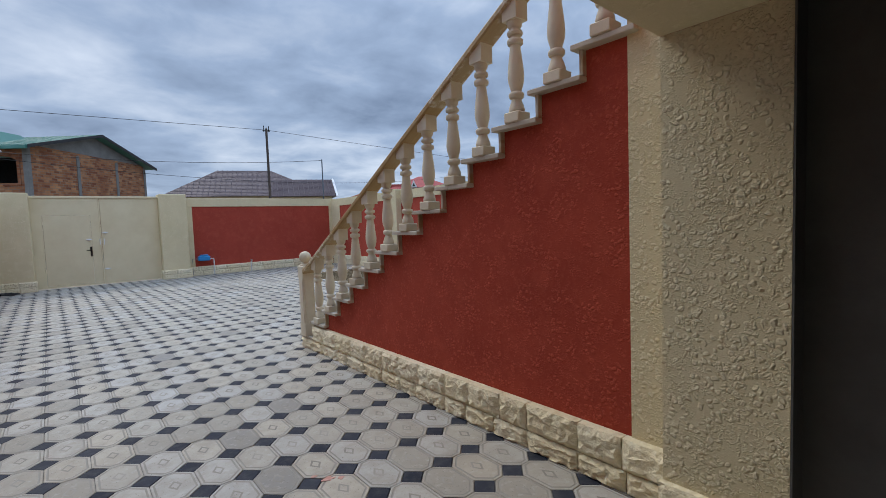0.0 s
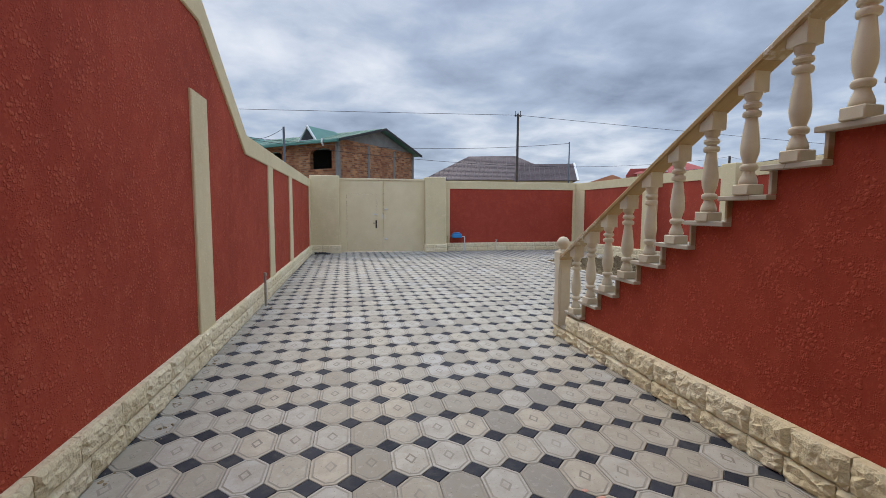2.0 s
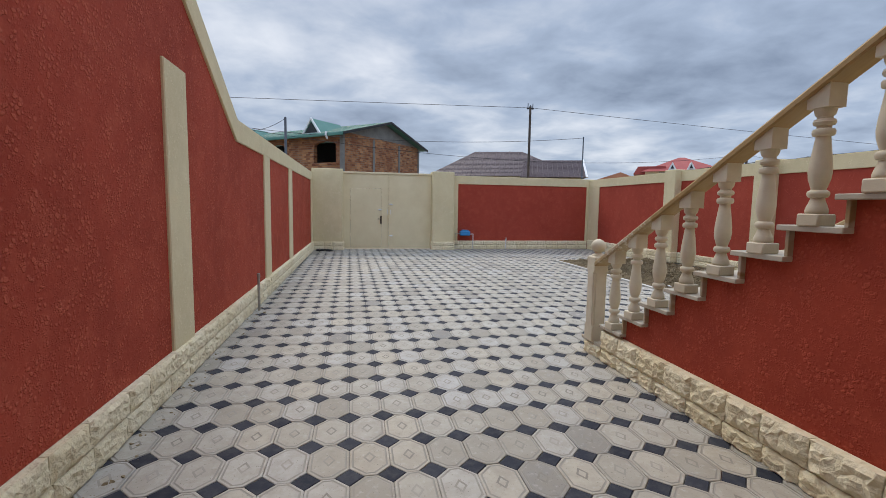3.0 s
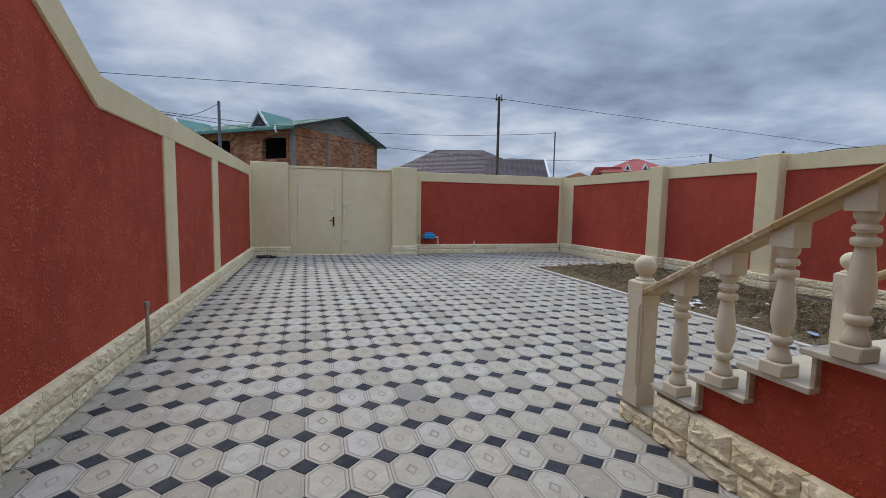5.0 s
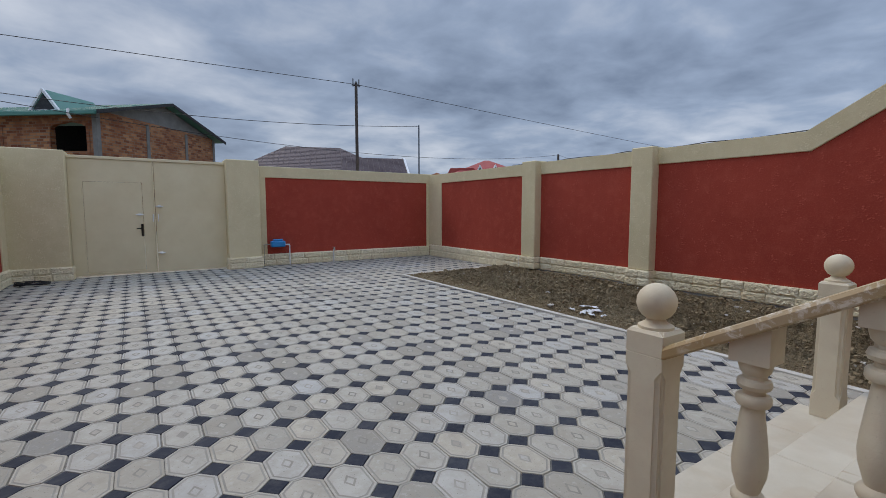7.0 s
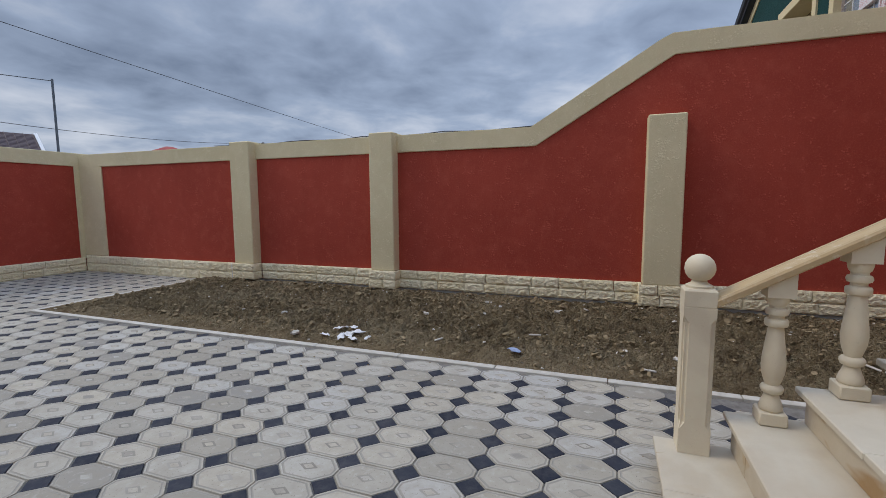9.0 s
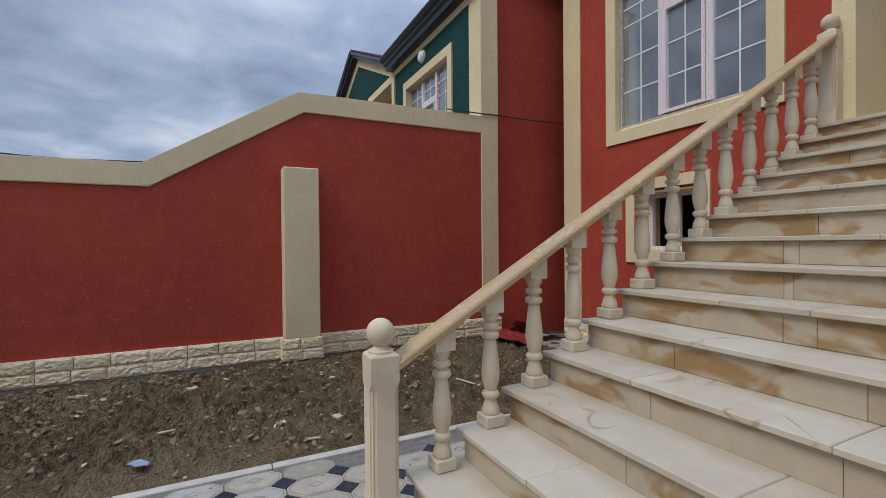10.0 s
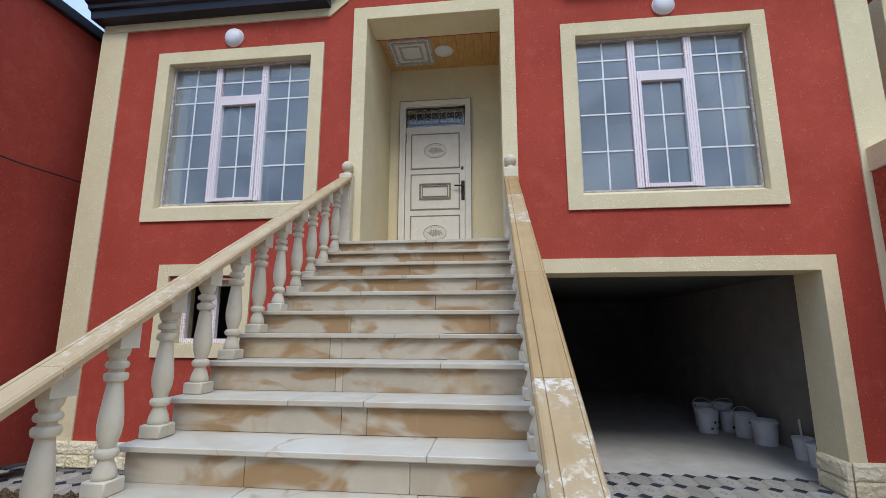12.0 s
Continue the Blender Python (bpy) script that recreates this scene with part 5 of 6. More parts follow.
# ---- paint splashes on the tiles ----
for k, (x, y, sx, sy) in enumerate(((1.60, 2.42, 0.085, 0.06), (1.55, 2.50, 0.045, 0.03), (1.66, 2.38, 0.04, 0.035))):
    rnd = random.Random(90 + k)
    bm = bmesh.new()
    pts = []
    for i in range(16):
        a = 2 * math.pi * i / 16
        q = rnd.uniform(0.45, 1.1)
        pts.append((sx / 2 * q * math.cos(a), sy / 2 * q * math.sin(a)))
    prism(bm, pts, "z", -0.0005, 0.0022)
    ob = tagged(part("paint_splash", bm, SPLASH), "faded red paint splash on a floor tile", "paint stain")
    ob.location = (x, y, 0.0)

# ---- pump, taps and pipes ----
pump = thing("water_pump", "blue water pump box on the wall with white pipes", "pump")
bm = bmesh.new()
box(bm, 3.78, 4.12, YB - 0.20, YB - 0.03, 0.47, 0.62, 0.02)
box(bm, 3.84, 4.06, YB - 0.19, YB - 0.04, 0.622, 0.665, 0.012)
part("pump_box", bm, BLUE, pump)
bm = bmesh.new()
tube(bm, [(4.12, YB - 0.10, 0.52), (4.24, YB - 0.10, 0.52), (4.24, YB - 0.10, 0.50), (4.24, YB - 0.10, 0.0)], 0.015)
part("outlet_pipe", bm, WHITE_PAINT, pump)
bm = bmesh.new()
tube(bm, [(3.80, YB - 0.10, 0.54), (3.62, YB - 0.10, 0.54), (3.62, YB - 0.10, 0.05)], 0.012)
part("inlet_pipe", bm, STEEL, pump)
tap = thing("garden_tap", "white standpipe tap against the stone base", "tap")
bm = bmesh.new()
tube(bm, [(5.40, YB - 0.10, 0.0), (5.40, YB - 0.10, 0.34)], 0.018)
part("standpipe", bm, WHITE_PAINT, tap)
bm = bmesh.new()
tube(bm, [(5.40, YB - 0.11, 0.35), (5.40, YB - 0.17, 0.38), (5.40, YB - 0.20, 0.32)], 0.016)
box(bm, 5.36, 5.44, YB - 0.15, YB - 0.13, 0.39, 0.405, 0.003)
part("spout", bm, STEEL, tap)
pipe = thing("standpipe", "grey capped steel pipe standing by the boundary wall", "pipe")
bm = bmesh.new()
tube(bm, [(-0.925, 7.52, -0.01), (-0.925, 7.52, 0.48)], 0.017, 10)
part("pipe", bm, STEEL, pipe)
bm = bmesh.new()
lathe(bm, [(0.023, 0.46), (0.023, 0.505), (0.018, 0.512)], 10, -0.925, 7.52)
part("cap", bm, STEEL, pipe)
pipe = thing("standpipe", "short white pipe stub at the stone base", "pipe")
bm = bmesh.new()
tube(bm, [(8.40, 12.02, 0.0), (8.40, 12.02, 0.34)], 0.016, 10)
part("pipe", bm, WHITE_PAINT, pipe)
wirecoil = thing("wire_tangle", "loose tangle of dark wire in the yard corner", "wire")
rnd = random.Random(9)
for k in range(3):
    bm = bmesh.new()
    pts = []
    for i in range(15):
        a = i * 0.75 + k
        pts.append((-0.62 + 0.24 * math.cos(a) + rnd.uniform(-0.05, 0.05), 15.45 + 0.2 * math.sin(a) + rnd.uniform(-0.05, 0.05), 0.02 + 0.05 * rnd.random()))
    tube(bm, pts, 0.008, 5)
    part("wire", bm, BLACK_WIRE, wirecoil)
cable = thing("wall_cable", "thin black cable along the neighbour's wall", "cable")
bm = bmesh.new()
tube(bm, [(8.478, 2.9, 3.50), (8.478, 2.3, 3.50), (8.478, 1.95, 3.51), (8.49, 1.4, 3.505), (8.49, 0.7, 3.53), (8.49, -1.5, 3.53)], 0.009, 6)
part("cable", bm, BLACK_WIRE, cable)
cable = thing("wall_cable", "thin dark cable lying along the wall top", "cable")
bm = bmesh.new()
tube(bm, [(8.60, 12.5, 2.47)] + [(8.60 + 0.02 * math.sin(3 * i), 12.2 - 0.35 * i, 2.458 + 0.012 * math.sin(i * 1.7)) for i in range(17)], 0.008, 6)
part("cable", bm, BLACK_WIRE, cable)


# ---- buckets in the garage ----
def bucket(x, y, r, h, seed, label, stain=None, handle=True, stick=0):
    rnd = random.Random(seed)
    b = thing("paint_bucket", label, "bucket", group="paint buckets in the garage", at=(x, y, 0))
    bm = bmesh.new()
    lathe(bm, [(r * 0.84, 0.0), (r * 0.98, h * 0.86), (r * 1.06, h * 0.87), (r * 1.06, h * 0.93), (r * 1.0, h * 0.94), (r * 1.03, h), (r * 0.97, h), (r * 0.82, 0.02)], 22)
    part("body", bm, BUCKET, b, smooth=True)
    bm = bmesh.new()
    lathe(bm, [(r * 0.90, h * 0.80), (r * 0.90, h * 0.805)], 18)
    part("paint", bm, BUCKET, b)
    if stain is not None:
        bm = bmesh.new()
        n = 7
        for i in range(n):
            a = -2.4 + i * 0.32 + rnd.uniform(-0.05, 0.05) + 3.9
            z0 = h * rnd.choice((0.2, 0.45, 0.62))
            dz = h * rnd.uniform(0.06, 0.16)
            rr = [r * (0.84 + 0.14 * (z / (h * 0.86))) + 0.002 for z in (z0, z0 + dz)]
            v = [bm.verts.new((rr[q] * math.cos(a + o), rr[q] * math.sin(a + o), (z0, z0 + dz)[q])) for q, o in ((0, 0), (0, 0.22), (1, 0.24), (1, -0.02))]
            bm.faces.new(v)
        part("label_mark", bm, stain, b, "dark printed and smeared marks")["kind"] = "stuff"
    if handle:
        bm = bmesh.new()
        lean = rnd.choice((-1, 1)) * rnd.uniform(0.2, 0.6)
        tube(bm, [(r * 1.06 * math.cos(a), lean * r * math.sin(a), h * 0.9 + r * 0.75 * math.sin(a)) for a in [math.pi * i / 10 for i in range(11)]], 0.006, 6)
        part("handle", bm, BUCKET, b)
    for i in range(stick):
        bm = bmesh.new()
        tube(bm, [(0.0, 0.03 * i, h * 0.3), (0.05 + 0.1 * i, 0.06, h + 0.22)], 0.012, 6)
        part("stick", bm, WHITE_PAINT, b)


bucket(-0.34, -1.92, 0.165, 0.34, 1, "white plastic bucket with smeared dark label", BUCKET_INK)
bucket(-0.50, -2.42, 0.15, 0.36, 2, "white bucket with handle raised beside the others", BUCKET_RED)
bucket(-0.80, -2.44, 0.16, 0.37, 3, "white bucket with paint runs by the garage wall", BUCKET_RED)
bucket(-0.72, -2.04, 0.13, 0.30, 4, "stained white bucket wedged between two others", BUCKET_RED, False)
bucket(-0.76, -1.66, 0.15, 0.345, 5, "white bucket with orange paint on the rim", BUCKET_RED)
bucket(-0.80, -1.22, 0.165, 0.33, 6, "plain large white plastic bucket, uncovered", None, False)
bucket(-0.84, -0.48, 0.112, 0.26, 7, "small white bucket with a stirring stick", None, False, 1)
bucket(-0.80, -0.14, 0.112, 0.26, 8, "small white bucket with a leaning stick", None, False, 1)


# ---- poles and wires ----
def pole(x, y, h, r, mat, label, top=True):
    p = thing("utility_pole", label, "pole", group="poles behind the wall")
    bm = bmesh.new()
    lathe(bm, [(r * 1.25, -0.03), (r, h)], 10, x, y)
    part("shaft", bm, mat, p, smooth=True)
    if top:
        bm = bmesh.new()
        for o in (-0.09, 0.0, 0.09):
            tube(bm, [(x + o, y, h - 0.12), (x + o, y, h + (0.10 if o else 0.04))], 0.014, 6)
        tube(bm, [(x - 0.13, y, h - 0.08), (x + 0.13, y, h - 0.08)], 0.018, 6)
        part("insulator_rack", bm, BLACK_WIRE, p)
    return p


PY = 16.75
pole(6.42, PY, 5.03, 0.042, POLE_WOOD, "dark weathered wooden power pole")
pole(8.56, PY + 0.1, 4.07, 0.022, POLE_STEEL, "slim grey-blue steel pole", False)
pole(-1.90, PY - 0.1, 4.22, 0.038, POLE_STEEL, "grey steel pole with cables", False)
pole(20.6, 22.0, 4.45, 0.06, POLE_WOOD, "short dark pole far along the lane", False)
pole(25.6, 22.0, 4.82, 0.06, POLE_WOOD, "thin dark pole far along the lane", False)


def wire(a, b, sag, r=0.0075):
    a, b = Vector(a), Vector(b)
    w_ = thing("overhead_wire", "thin black overhead wire strung between poles", "wire", group="overhead wires")
    bm = bmesh.new()
    tube(bm, [a.lerp(b, i / 24) - Vector((0, 0, 4 * sag * (i / 24) * (1 - i / 24))) for i in range(25)], r, 5)
    part("wire", bm, BLACK_WIRE, w_)


wire((6.42, PY, 4.98), (-20.8, 15.3, 4.15), 0.03)
wire((6.42, PY, 4.98), (41.0, 15.4, 3.45), 0.12)
pole(-3.54, 17.0, 3.94, 0.06, BLACK_WIRE, "short black pole top where cables meet", False)
wire((8.56, PY + 0.1, 4.03), (-3.54, 17.0, 3.92), 0.30)
wire((-3.54, 17.0, 3.88), (20.6, 22.0, 4.42), 0.75)
wire((20.6, 22.0, 4.42), (25.6, 22.0, 4.78), 0.35)
wire((-1.90, PY - 0.1, 4.18), (-3.54, 17.0, 3.90), 0.22)
wire((-3.54, 17.0, 3.92), (-9.5, 15.6, 4.5), 0.15)


# ---- houses beyond the wall ----
def placed(bm, m):
    bmesh.ops.transform(bm, matrix=m, verts=bm.verts)
    return bm


def brick_house():
    """Unfinished two-storey brick house under a green sheet roof; its corner is the local origin, gable along x, long front along y."""
    h = thing("brick_house", "unfinished brick house with a green sheet roof", "house")
    h.matrix_basis = Matrix.Translation((-0.73, 35.3, 0)) @ Matrix.Rotation(math.atan2(0.776, 0.63), 4, "Z")
    gw, ln, ez, pz = 10.6, 19.0, 6.60, 8.05
    holes = [(0.6, 2.75), (5.8, 7.95), (10.8, 12.9), (14.4, 16.4)]
    bm = bmesh.new()
    pierced(bm, -0.0, ln, -0.3, 0.0, 0.0, ez, [(a, b, 4.55, 6.15) for a, b in holes])
    placed(bm, Matrix.Rotation(radians(90), 4, "Z"))
    part("front_wall", bm, BRICK, h)
    bm = bmesh.new()
    prism(bm, [(0.301, 0), (gw, 0), (gw, ez), (gw / 2, pz), (0.301, ez)], "y", 0.0, 0.3)
    part("gable_wall", bm, BRICK, h)
    bm = bmesh.new()
    prism(bm, [(0.6, ez + 0.15), (gw - 0.6, ez + 0.15), (gw / 2, pz - 0.04)], "y", -0.03, 0.1)
    part("gable_infill", bm, OLD_CONCRETE, h, "grey concrete gable")
    for x in (-0.02, gw * 0.34, gw * 0.68, gw - 0.22):
        bm = bmesh.new()
        box(bm, x, x + 0.24, -0.04, 0.24, 0, ez)
        part("concrete_column", bm, OLD_CONCRETE, h)
    for a, b in holes:
        bm = bmesh.new()
        m = (a + b) / 2
        prism(bm, [(a - 0.001, 6.151), (a - 0.001, 5.85), (a + 0.25, 6.0), (m, 6.151)], "y", -0.25, 0.02)
        prism(bm, [(b + 0.001, 6.151), (m, 6.151), (b - 0.25, 6.0), (b + 0.001, 5.85)], "y", -0.25, 0.02)
        box(bm, a - 0.18, a, -0.04, 0.03, 4.55, 6.15)
        box(bm, b, b + 0.18, -0.04, 0.03, 4.55, 6.15)
        box(bm, a - 0.2, b + 0.2, -0.06, 0.05, 4.40, 4.55)
        placed(bm, Matrix.Rotation(radians(90), 4, "Z"))
        part("window_arch", bm, BRICK, h)
    # near-black sheet added behind the window holes for the shade of the rooms
    bm = bmesh.new()
    box(bm, 3.5, 3.7, 0.4, ln, 0, ez)
    part("dark_backing", bm, BOARD_AND_VOID, h)
    # ribbed roof
    for s_, x0 in ((1, -0.55), (-1, gw + 0.55)):
        bm = bmesh.new()
        k = (pz - ez) / (gw / 2)
        zlow = ez + 0.08 - 0.55 * k
        pts = [(x0, zlow), (gw / 2, pz + 0.10), (gw / 2, pz + 0.16), (x0, zlow + 0.06)]
        prism(bm, pts, "y", -0.6, ln + 0.6)
        part("roof", bm, ROOF_GREEN, h, "ribbed green metal roof")
        bm = bmesh.new()
        for i in range(50):
            yy = -0.5 + i * (ln + 1.0) / 50
            prism(bm, [(x0, zlow + 0.06), (gw / 2, pz + 0.16), (gw / 2, pz + 0.21), (x0, zlow + 0.11)], "y", yy, yy + 0.12)
        part("roof_ribs", bm, ROOF_GREEN, h)["kind"] = "stuff"
    bm = bmesh.new()
    k = (pz - ez) / (gw / 2)
    for s_ in (1, -1):
        xe = -0.58 if s_ > 0 else gw + 0.58
        ze = ez - 0.02 - 0.55 * k
        prism(bm, [(xe, ze), (gw / 2, pz + 0.02), (gw / 2, pz + 0.20), (xe, ze + 0.2)], "y", -0.64, -0.6)
    part("barge_board", bm, BOARD_AND_VOID, h)
    bm = bmesh.new()
    box(bm, -0.72, -0.52, -0.55, ln + 0.5, ez - 0.22, ez - 0.02, 0.02)
    part("gutter", bm, ROOF_GREEN, h)
    for yy in (0.8, 12.6):
        bm = bmesh.new()
        tube(bm, [(-0.80, yy, ez + 0.05), (-0.86, yy, ez - 0.2), (-0.70, yy, ez - 0.42)], 0.07, 8)
        part("gutter_outlet", bm, WHITE_PAINT, h)
    for yy in (3.2, 11.8):
        bm = bmesh.new()
        prism(bm, [(yy - 0.95, ez + 0.15), (yy + 0.95, ez + 0.15), (yy, ez + 1.35)], "x", 0.2, 3.4)
        d = part("dormer", bm, ROOF_GREEN, h, "small triangular dormer")
        # a solid near-black plate stands in for the shade inside the dormer
        bm = bmesh.new()
        prism(bm, [(yy - 0.62, ez + 0.26), (yy + 0.62, ez + 0.26), (yy, ez + 1.05)], "x", 0.15, 0.22)
        part("dormer_opening", bm, BOARD_AND_VOID, d)
        bm = bmesh.new()
        for q in (-1, 1):
            prism(bm, [(yy + q * 1.0, ez + 0.12), (yy, ez + 1.40), (yy, ez + 1.22), (yy + q * 0.82, ez + 0.12)], "x", 0.10, 0.24)
        box(bm, 0.10, 0.24, yy - 0.82, yy + 0.82, ez + 0.12, ez + 0.24)
        part("dormer_frame", bm, WHITE_PAINT, d)


brick_house()


def far_frame(fwd, lat):
    """The place that lies fwd metres along the yard's long view line and lat metres to its side."""
    a = radians(19.2)
    return Vector((0.69 + fwd * math.sin(a) + lat * math.cos(a), 3.09 + fwd * math.cos(a) - lat * math.sin(a), 0))


def hip_house():
    h = thing("tiled_house", "low house with a brown-grey tiled hip roof", "house")
    h.matrix_basis = Matrix.Translation(far_frame(38, 0)) @ Matrix.Rotation(radians(-19.2), 4, "Z")
    bm = bmesh.new()
    box(bm, -6.6, 6.2, 0.6, 9.5, -0.03, 4.2)
    part("wall", bm, CREAM, h)

    def hip(x0, x1, y0, y1, z0, r0, r1, z1, name):
        bm = bmesh.new()
        c = [bm.verts.new(p) for p in ((x0, y0, z0), (x1, y0, z0), (x1, y1, z0), (x0, y1, z0))]
        m = (y0 + y1) / 2
        a, b = bm.verts.new((r0, m, z1)), bm.verts.new((r1, m, z1))
        fs = [bm.faces.new((c[0], c[1], b, a)), bm.faces.new((c[1], c[2], b)), bm.faces.new((c[2], c[3], a, b)), bm.faces.new((c[3], c[0], a)), bm.faces.new(c[::-1])]
        bmesh.ops.recalc_face_normals(bm, faces=fs)
        roof = part(name, bm, ROOF_BROWN, h)
        # tile courses as low ridges on the front slope
        bm = bmesh.new()
        n = 19
        for i in range(n):
            f = (i + 0.5) / n
            xa, xb = x0 + (r0 - x0) * f, x1 + (r1 - x1) * f
            yy, zz = y0 + (m - y0) * f, z0 + (z1 - z0) * f
            box(bm, xa, xb, yy - 0.02, yy + 0.03, zz - 0.02, zz + 0.012)
        m_ = max(1, int((x1 - x0) / 0.4))
        for i in range(m_):
            x = x0 + (i + 0.5) * (x1 - x0) / m_
            f1 = min(1.0, (x - x0) / max(0.01, r0 - x0), (x1 - x) / max(0.01, x1 - r1))
            tube(bm, [(x, y0, z0 + 0.02), (x, y0 + (m - y0) * f1, z0 + (z1 - z0) * f1 + 0.02)], 0.022, 4)
        part("roof_tiles", bm, ROOF_BROWN, h)
    hip(-7.2, 6.0, 0.0, 9.0, 4.15, -3.3, 1.2, 6.75, "main_roof")
    hip(1.0, 6.6, -0.4, 5.0, 4.05, 1.4, 6.5, 5.72, "wing_roof")
    bm = bmesh.new()
    prism(bm, [(-0.45, 4.05), (2.3, 5.80), (2.3, 5.62), (-0.3, 4.0)], "x", 6.45, 6.62)
    part("barge_board", bm, WHITE_PAINT, h)


hip_house()


def red_house():
    h = thing("red_roof_house", "far house with red hip roof and two dormers", "house")
    h.matrix_basis = Matrix.Translation(far_frame(75, 26.9)) @ Matrix.Rotation(radians(-35), 4, "Z")
    bm = bmesh.new()
    box(bm, -5.4, 5.4, 0.5, 9, -0.03, 7.7)
    part("wall", bm, CREAM, h)
    bm = bmesh.new()
    c = [bm.verts.new(p) for p in ((-6.0, 0, 7.6), (6.0, 0, 7.6), (6.0, 9.5, 7.6), (-6.0, 9.5, 7.6))]
    a, b = bm.verts.new((-0.4, 4.7, 10.15)), bm.verts.new((0.4, 4.7, 10.15))
    fs = [bm.faces.new((c[0], c[1], b, a)), bm.faces.new((c[1], c[2], b)), bm.faces.new((c[2], c[3], a, b)), bm.faces.new((c[3], c[0], a)), bm.faces.new(c[::-1])]
    bmesh.ops.recalc_face_normals(bm, faces=fs)
    part("roof", bm, ROOF_RED, h)
    bm = bmesh.new()
    prism(bm, [(-7.2, 7.3), (-2.0, 7.3), (-2.4, 8.5), (-6.5, 8.5)], "y", 1.0, 7.0)
    part("side_roof", bm, ROOF_RED, h)
    for x in (-1.45, 1.2):
        bm = bmesh.new()
        prism(bm, [(x - 0.62, 7.8), (x + 0.62, 7.8), (x, 9.05)], "y", 0.1, 3.0)
        d = part("dormer", bm, WHITE_PAINT, h)
        # dormer shade drawn as a near-black solid
        bm = bmesh.new()
        prism(bm, [(x - 0.27, 7.98), (x + 0.27, 7.98), (x, 8.6)], "y", 0.04, 0.16)
        part("dormer_opening", bm, BOARD_AND_VOID, d)


red_house()
h = thing("orange_roof_house", "far small house with an orange tiled roof", "house")
h.matrix_basis = Matrix.Translation(far_frame(60, 14.0)) @ Matrix.Rotation(radians(-19), 4, "Z")
bm = bmesh.new()
box(bm, -3, 3, 0.3, 6, -0.03, 5.0)
part("wall", bm, CREAM, h)
bm = bmesh.new()
prism(bm, [(-3.4, 5.0), (3.4, 5.0), (0.2, 6.2)], "y", 0, 6.3)
part("roof", bm, ROOF_ORANGE, h)

# ---- yard tiles ----
PX, PYT = 0.2272, 0.3466


def column_shift(y):
    """The tile columns run slightly askew to the walls."""
    return 0.125 - 0.0185 * (y - 3.3)


DH = 0.078


def octagon(a, b, d):
    return [(a, -(b - d)), (a, b - d), (a - d, b), (-(a - d), b), (-a, b - d), (-a, -(b - d)), (-(a - d), -b), (a - d, -b)]


def tile_rings():
    """Rings of an octagon tile from its foot to its motif: each a list of (x, y, z)."""
    a, b, d = PX / 2 - 0.0017, PYT / 2 - 0.0017, DH
    out = [[(x, y, -0.012) for x, y in octagon(a, b, d)], [(x, y, -0.002) for x, y in octagon(a, b, d)],
           [(x, y, 0.0) for x, y in octagon(a - 0.004, b - 0.004, d - 0.002)],
           [(x, y, 0.0) for x, y in octagon(a - 0.012, b - 0.012, d - 0.005)],
           [(x, y, -0.0022) for x, y in octagon(a - 0.017, b - 0.017, d - 0.007)],
           [(x, y, 0.0004) for x, y in octagon(a - 0.023, b - 0.023, d - 0.009)],
           [(x, y, 0.0014) for x, y in octagon(a - 0.050, b - 0.050, d - 0.016)]]
    return out


def add_tile(verts, faces, mats, cx, cy, dz, full=True):
    rings = tile_rings()
    if not full:
        rings = [rings[0], rings[2], rings[3], rings[4], rings[5], rings[6]]
    base = len(verts)
    for r in rings:
        verts.extend((cx + x, cy + y, z + dz) for x, y, z in r)
    for k in range(len(rings) - 1):
        for i in range(8):
            j = (i + 1) % 8
            faces.append((base + 8 * k + i, base + 8 * k + j, base + 8 * k + 8 + j, base + 8 * k + 8 + i))
            mats.append(2 if len(rings) - 4 <= k <= len(rings) - 3 else 0)
    faces.append(tuple(base + 8 * (len(rings) - 1) + i for i in range(8)))
    mats.append(0)
    # the lozenge: a darker line on the panel
    base = len(verts)
    rx, ry = 0.036, 0.058
    for s_, z in ((1.0, 0.0018), (0.62, 0.0018)):
        verts.extend((cx + x * s_, cy + y * s_, z + dz) for x, y in ((rx, 0), (0, ry), (-rx, 0), (0, -ry)))
    for i in range(4):
        j = (i + 1) % 4
        faces.append((base + i, base + j, base + 4 + j, base + 4 + i))
        mats.append(1)
    faces.append((base + 4, base + 5, base + 6, base + 7))
    mats.append(0)


def add_diamond(verts, faces, cx, cy, dz):
    base = len(verts)
    r = DH - 0.002
    for s_, z in ((1.0, -0.012), (1.0, -0.003), (0.94, -0.001)):
        verts.extend((cx + x * r * s_, cy + y * r * s_, z + dz) for x, y in ((1, 0), (0, 1), (-1, 0), (0, -1)))
    for k in range(2):
        for i in range(4):
            j = (i + 1) % 4
            faces.append((base + 4 * k + i, base + 4 * k + j, base + 4 * k + 4 + j, base + 4 * k + 4 + i))
    faces.append(tuple(base + 8 + i for i in range(4)))


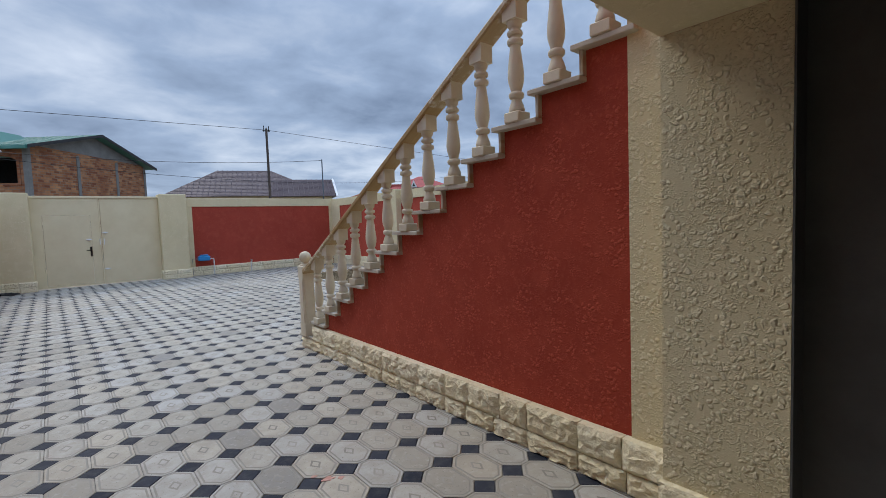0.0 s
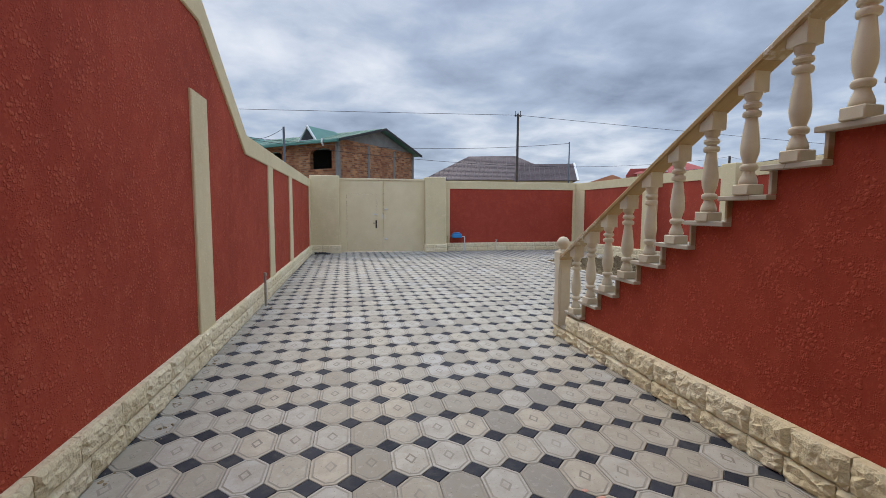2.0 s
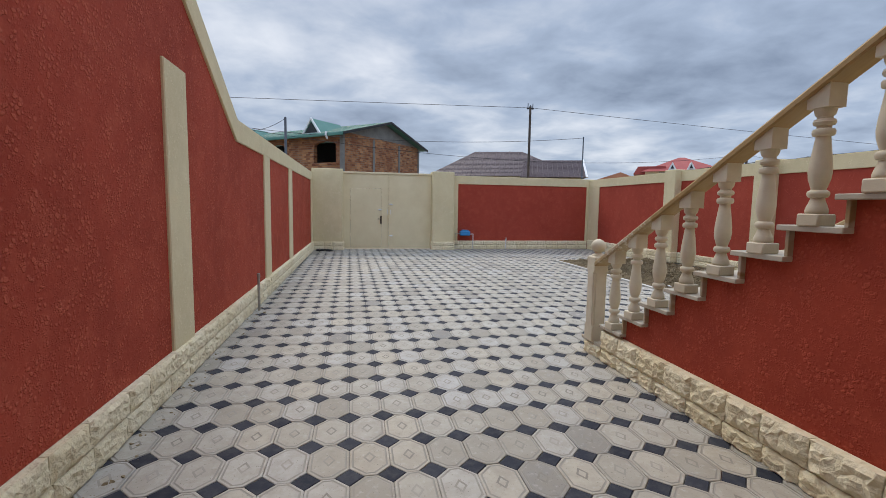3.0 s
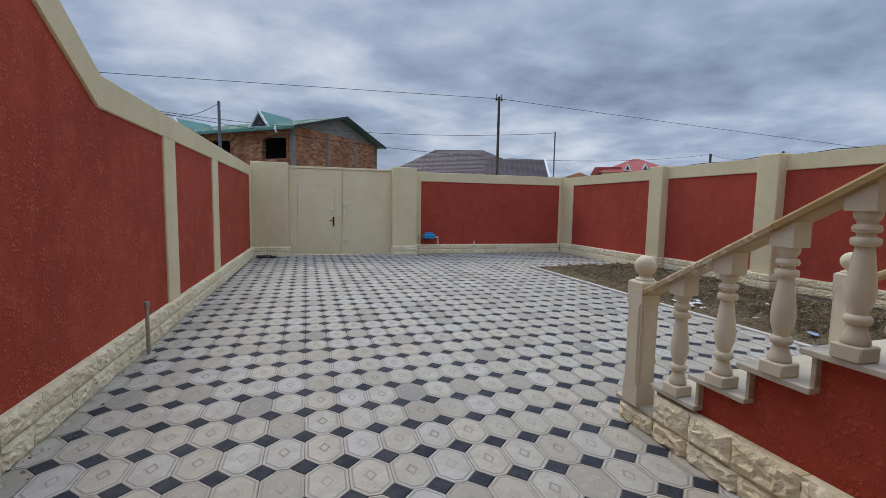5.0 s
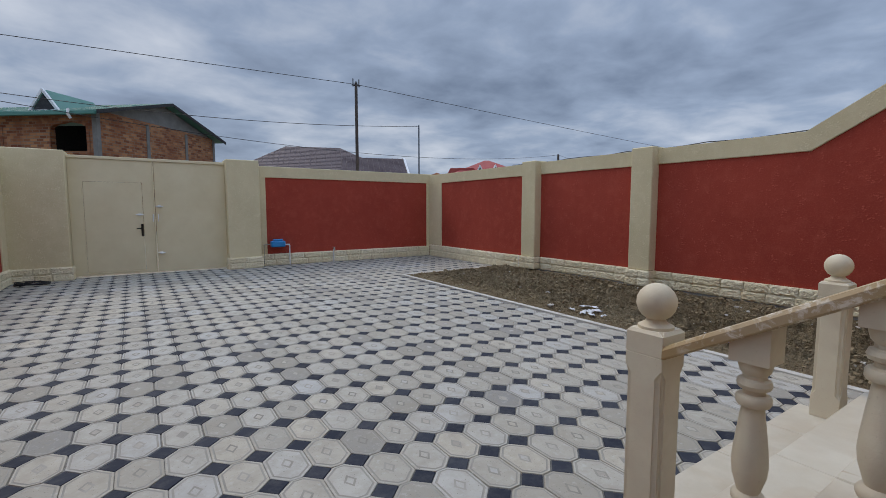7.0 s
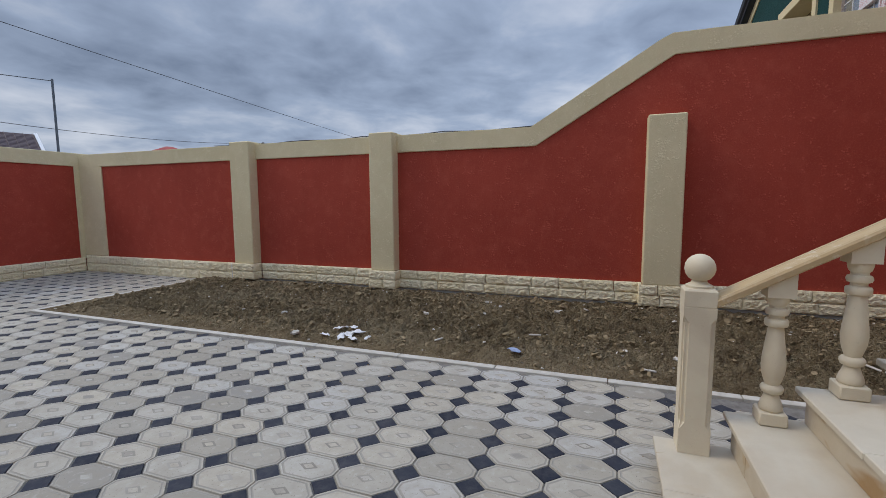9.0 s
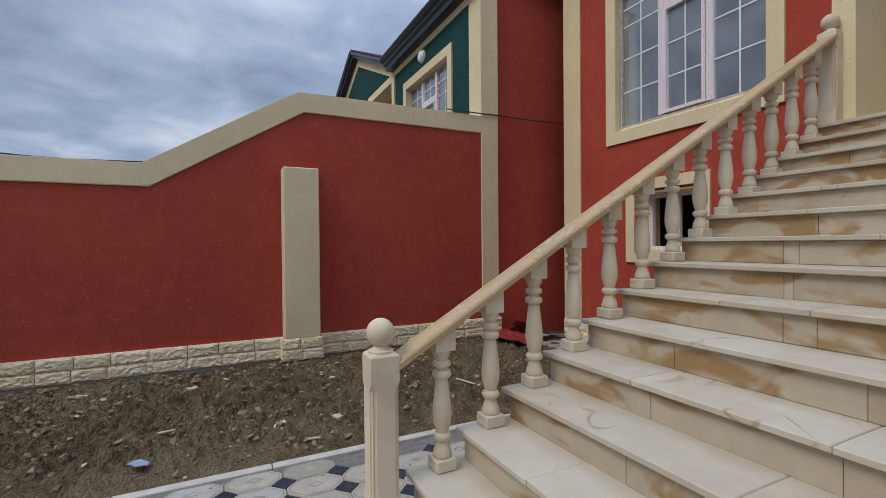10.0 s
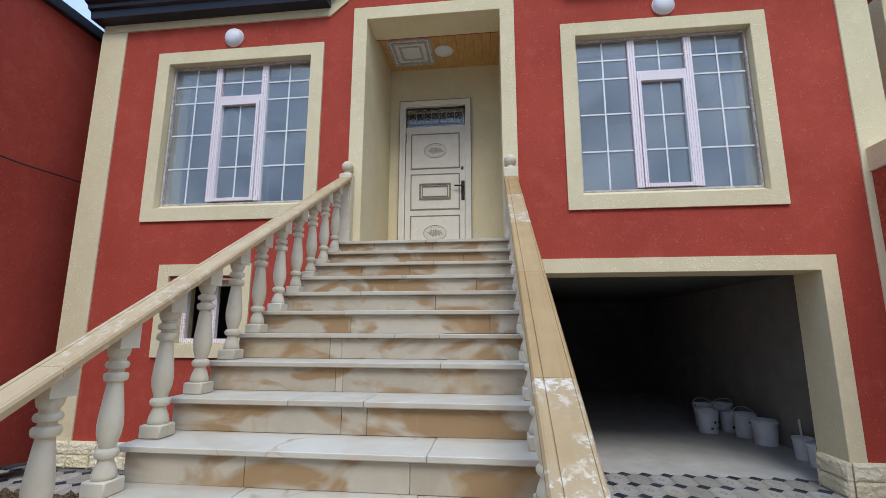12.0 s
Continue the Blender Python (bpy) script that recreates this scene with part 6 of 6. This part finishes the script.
def mesh_from(name, verts, faces, mats, materials):
    me = bpy.data.meshes.new(name)
    me.from_pydata(verts, [], faces)
    for m in materials:
        me.materials.append(m)
    if mats:
        me.polygons.foreach_set("material_index", mats)
    me.update()
    return me


def in_yard(x, y, mx, my):
    if x < XL - 0.02 or x > XR or y > YB + 0.1 or y < 0.36:
        return False
    if y < FY + 0.05 and not (-0.5 < x < 2.6):
        return False
    if WX0 + 0.12 < x < WX1 - 0.12 and y < LIP1 - 0.2:
        return False
    if x + mx > BX + 0.03 and BY0 - 0.1 < y < BY1 - 0.02:
        return False
    return True


one = ([], [], [])
add_tile(*one, 0, 0, 0)
TILE_MESH = mesh_from("octagon_tile", *one, [TILE, MOTIF, RING])
dv, df = [], []
add_diamond(dv, df, 0, 0, 0)
DIAMOND_MESH = mesh_from("diamond_tile", dv, df, None, [DARK_TILE])
far_tiles, far_dark = ([], [], []), ([], [])
rnd = random.Random(77)
for i in range(-7, 39):
    for j in range(-9, 42):
        y = 2.797 + PYT / 2 + j * PYT
        x = column_shift(y) + PX / 2 + i * PX
        near = -0.9 < x < 2.65 and 0.6 < y < 7.2
        dz = rnd.uniform(-0.0012, 0.0012)
        if in_yard(x, y, PX / 2, PYT / 2):
            if near:
                ob = part("octagon_tile", TILE_MESH, None, floor)
                ob.location = (x, y, dz)
                ob.rotation_euler = (rnd.uniform(-0.004, 0.004), rnd.uniform(-0.004, 0.004), rnd.uniform(-0.004, 0.004))
            else:
                add_tile(*far_tiles, x, y, dz, False)
        y = y - PYT / 2
        x = column_shift(y) + i * PX
        if in_yard(x, y, DH, DH):
            if near:
                ob = part("diamond_tile", DIAMOND_MESH, None, floor)
                ob.location = (x, y, dz - 0.0005)
            else:
                add_diamond(*far_dark, x, y, dz)
ob = part("octagon_tiles", mesh_from("octagon_tiles", *far_tiles, [TILE_FAR, MOTIF, RING]), None, floor)
ob["kind"] = "stuff"
ob = part("diamond_tiles", mesh_from("diamond_tiles", *far_dark, None, [DARK_TILE_FAR]), None, floor)
ob["kind"] = "stuff"
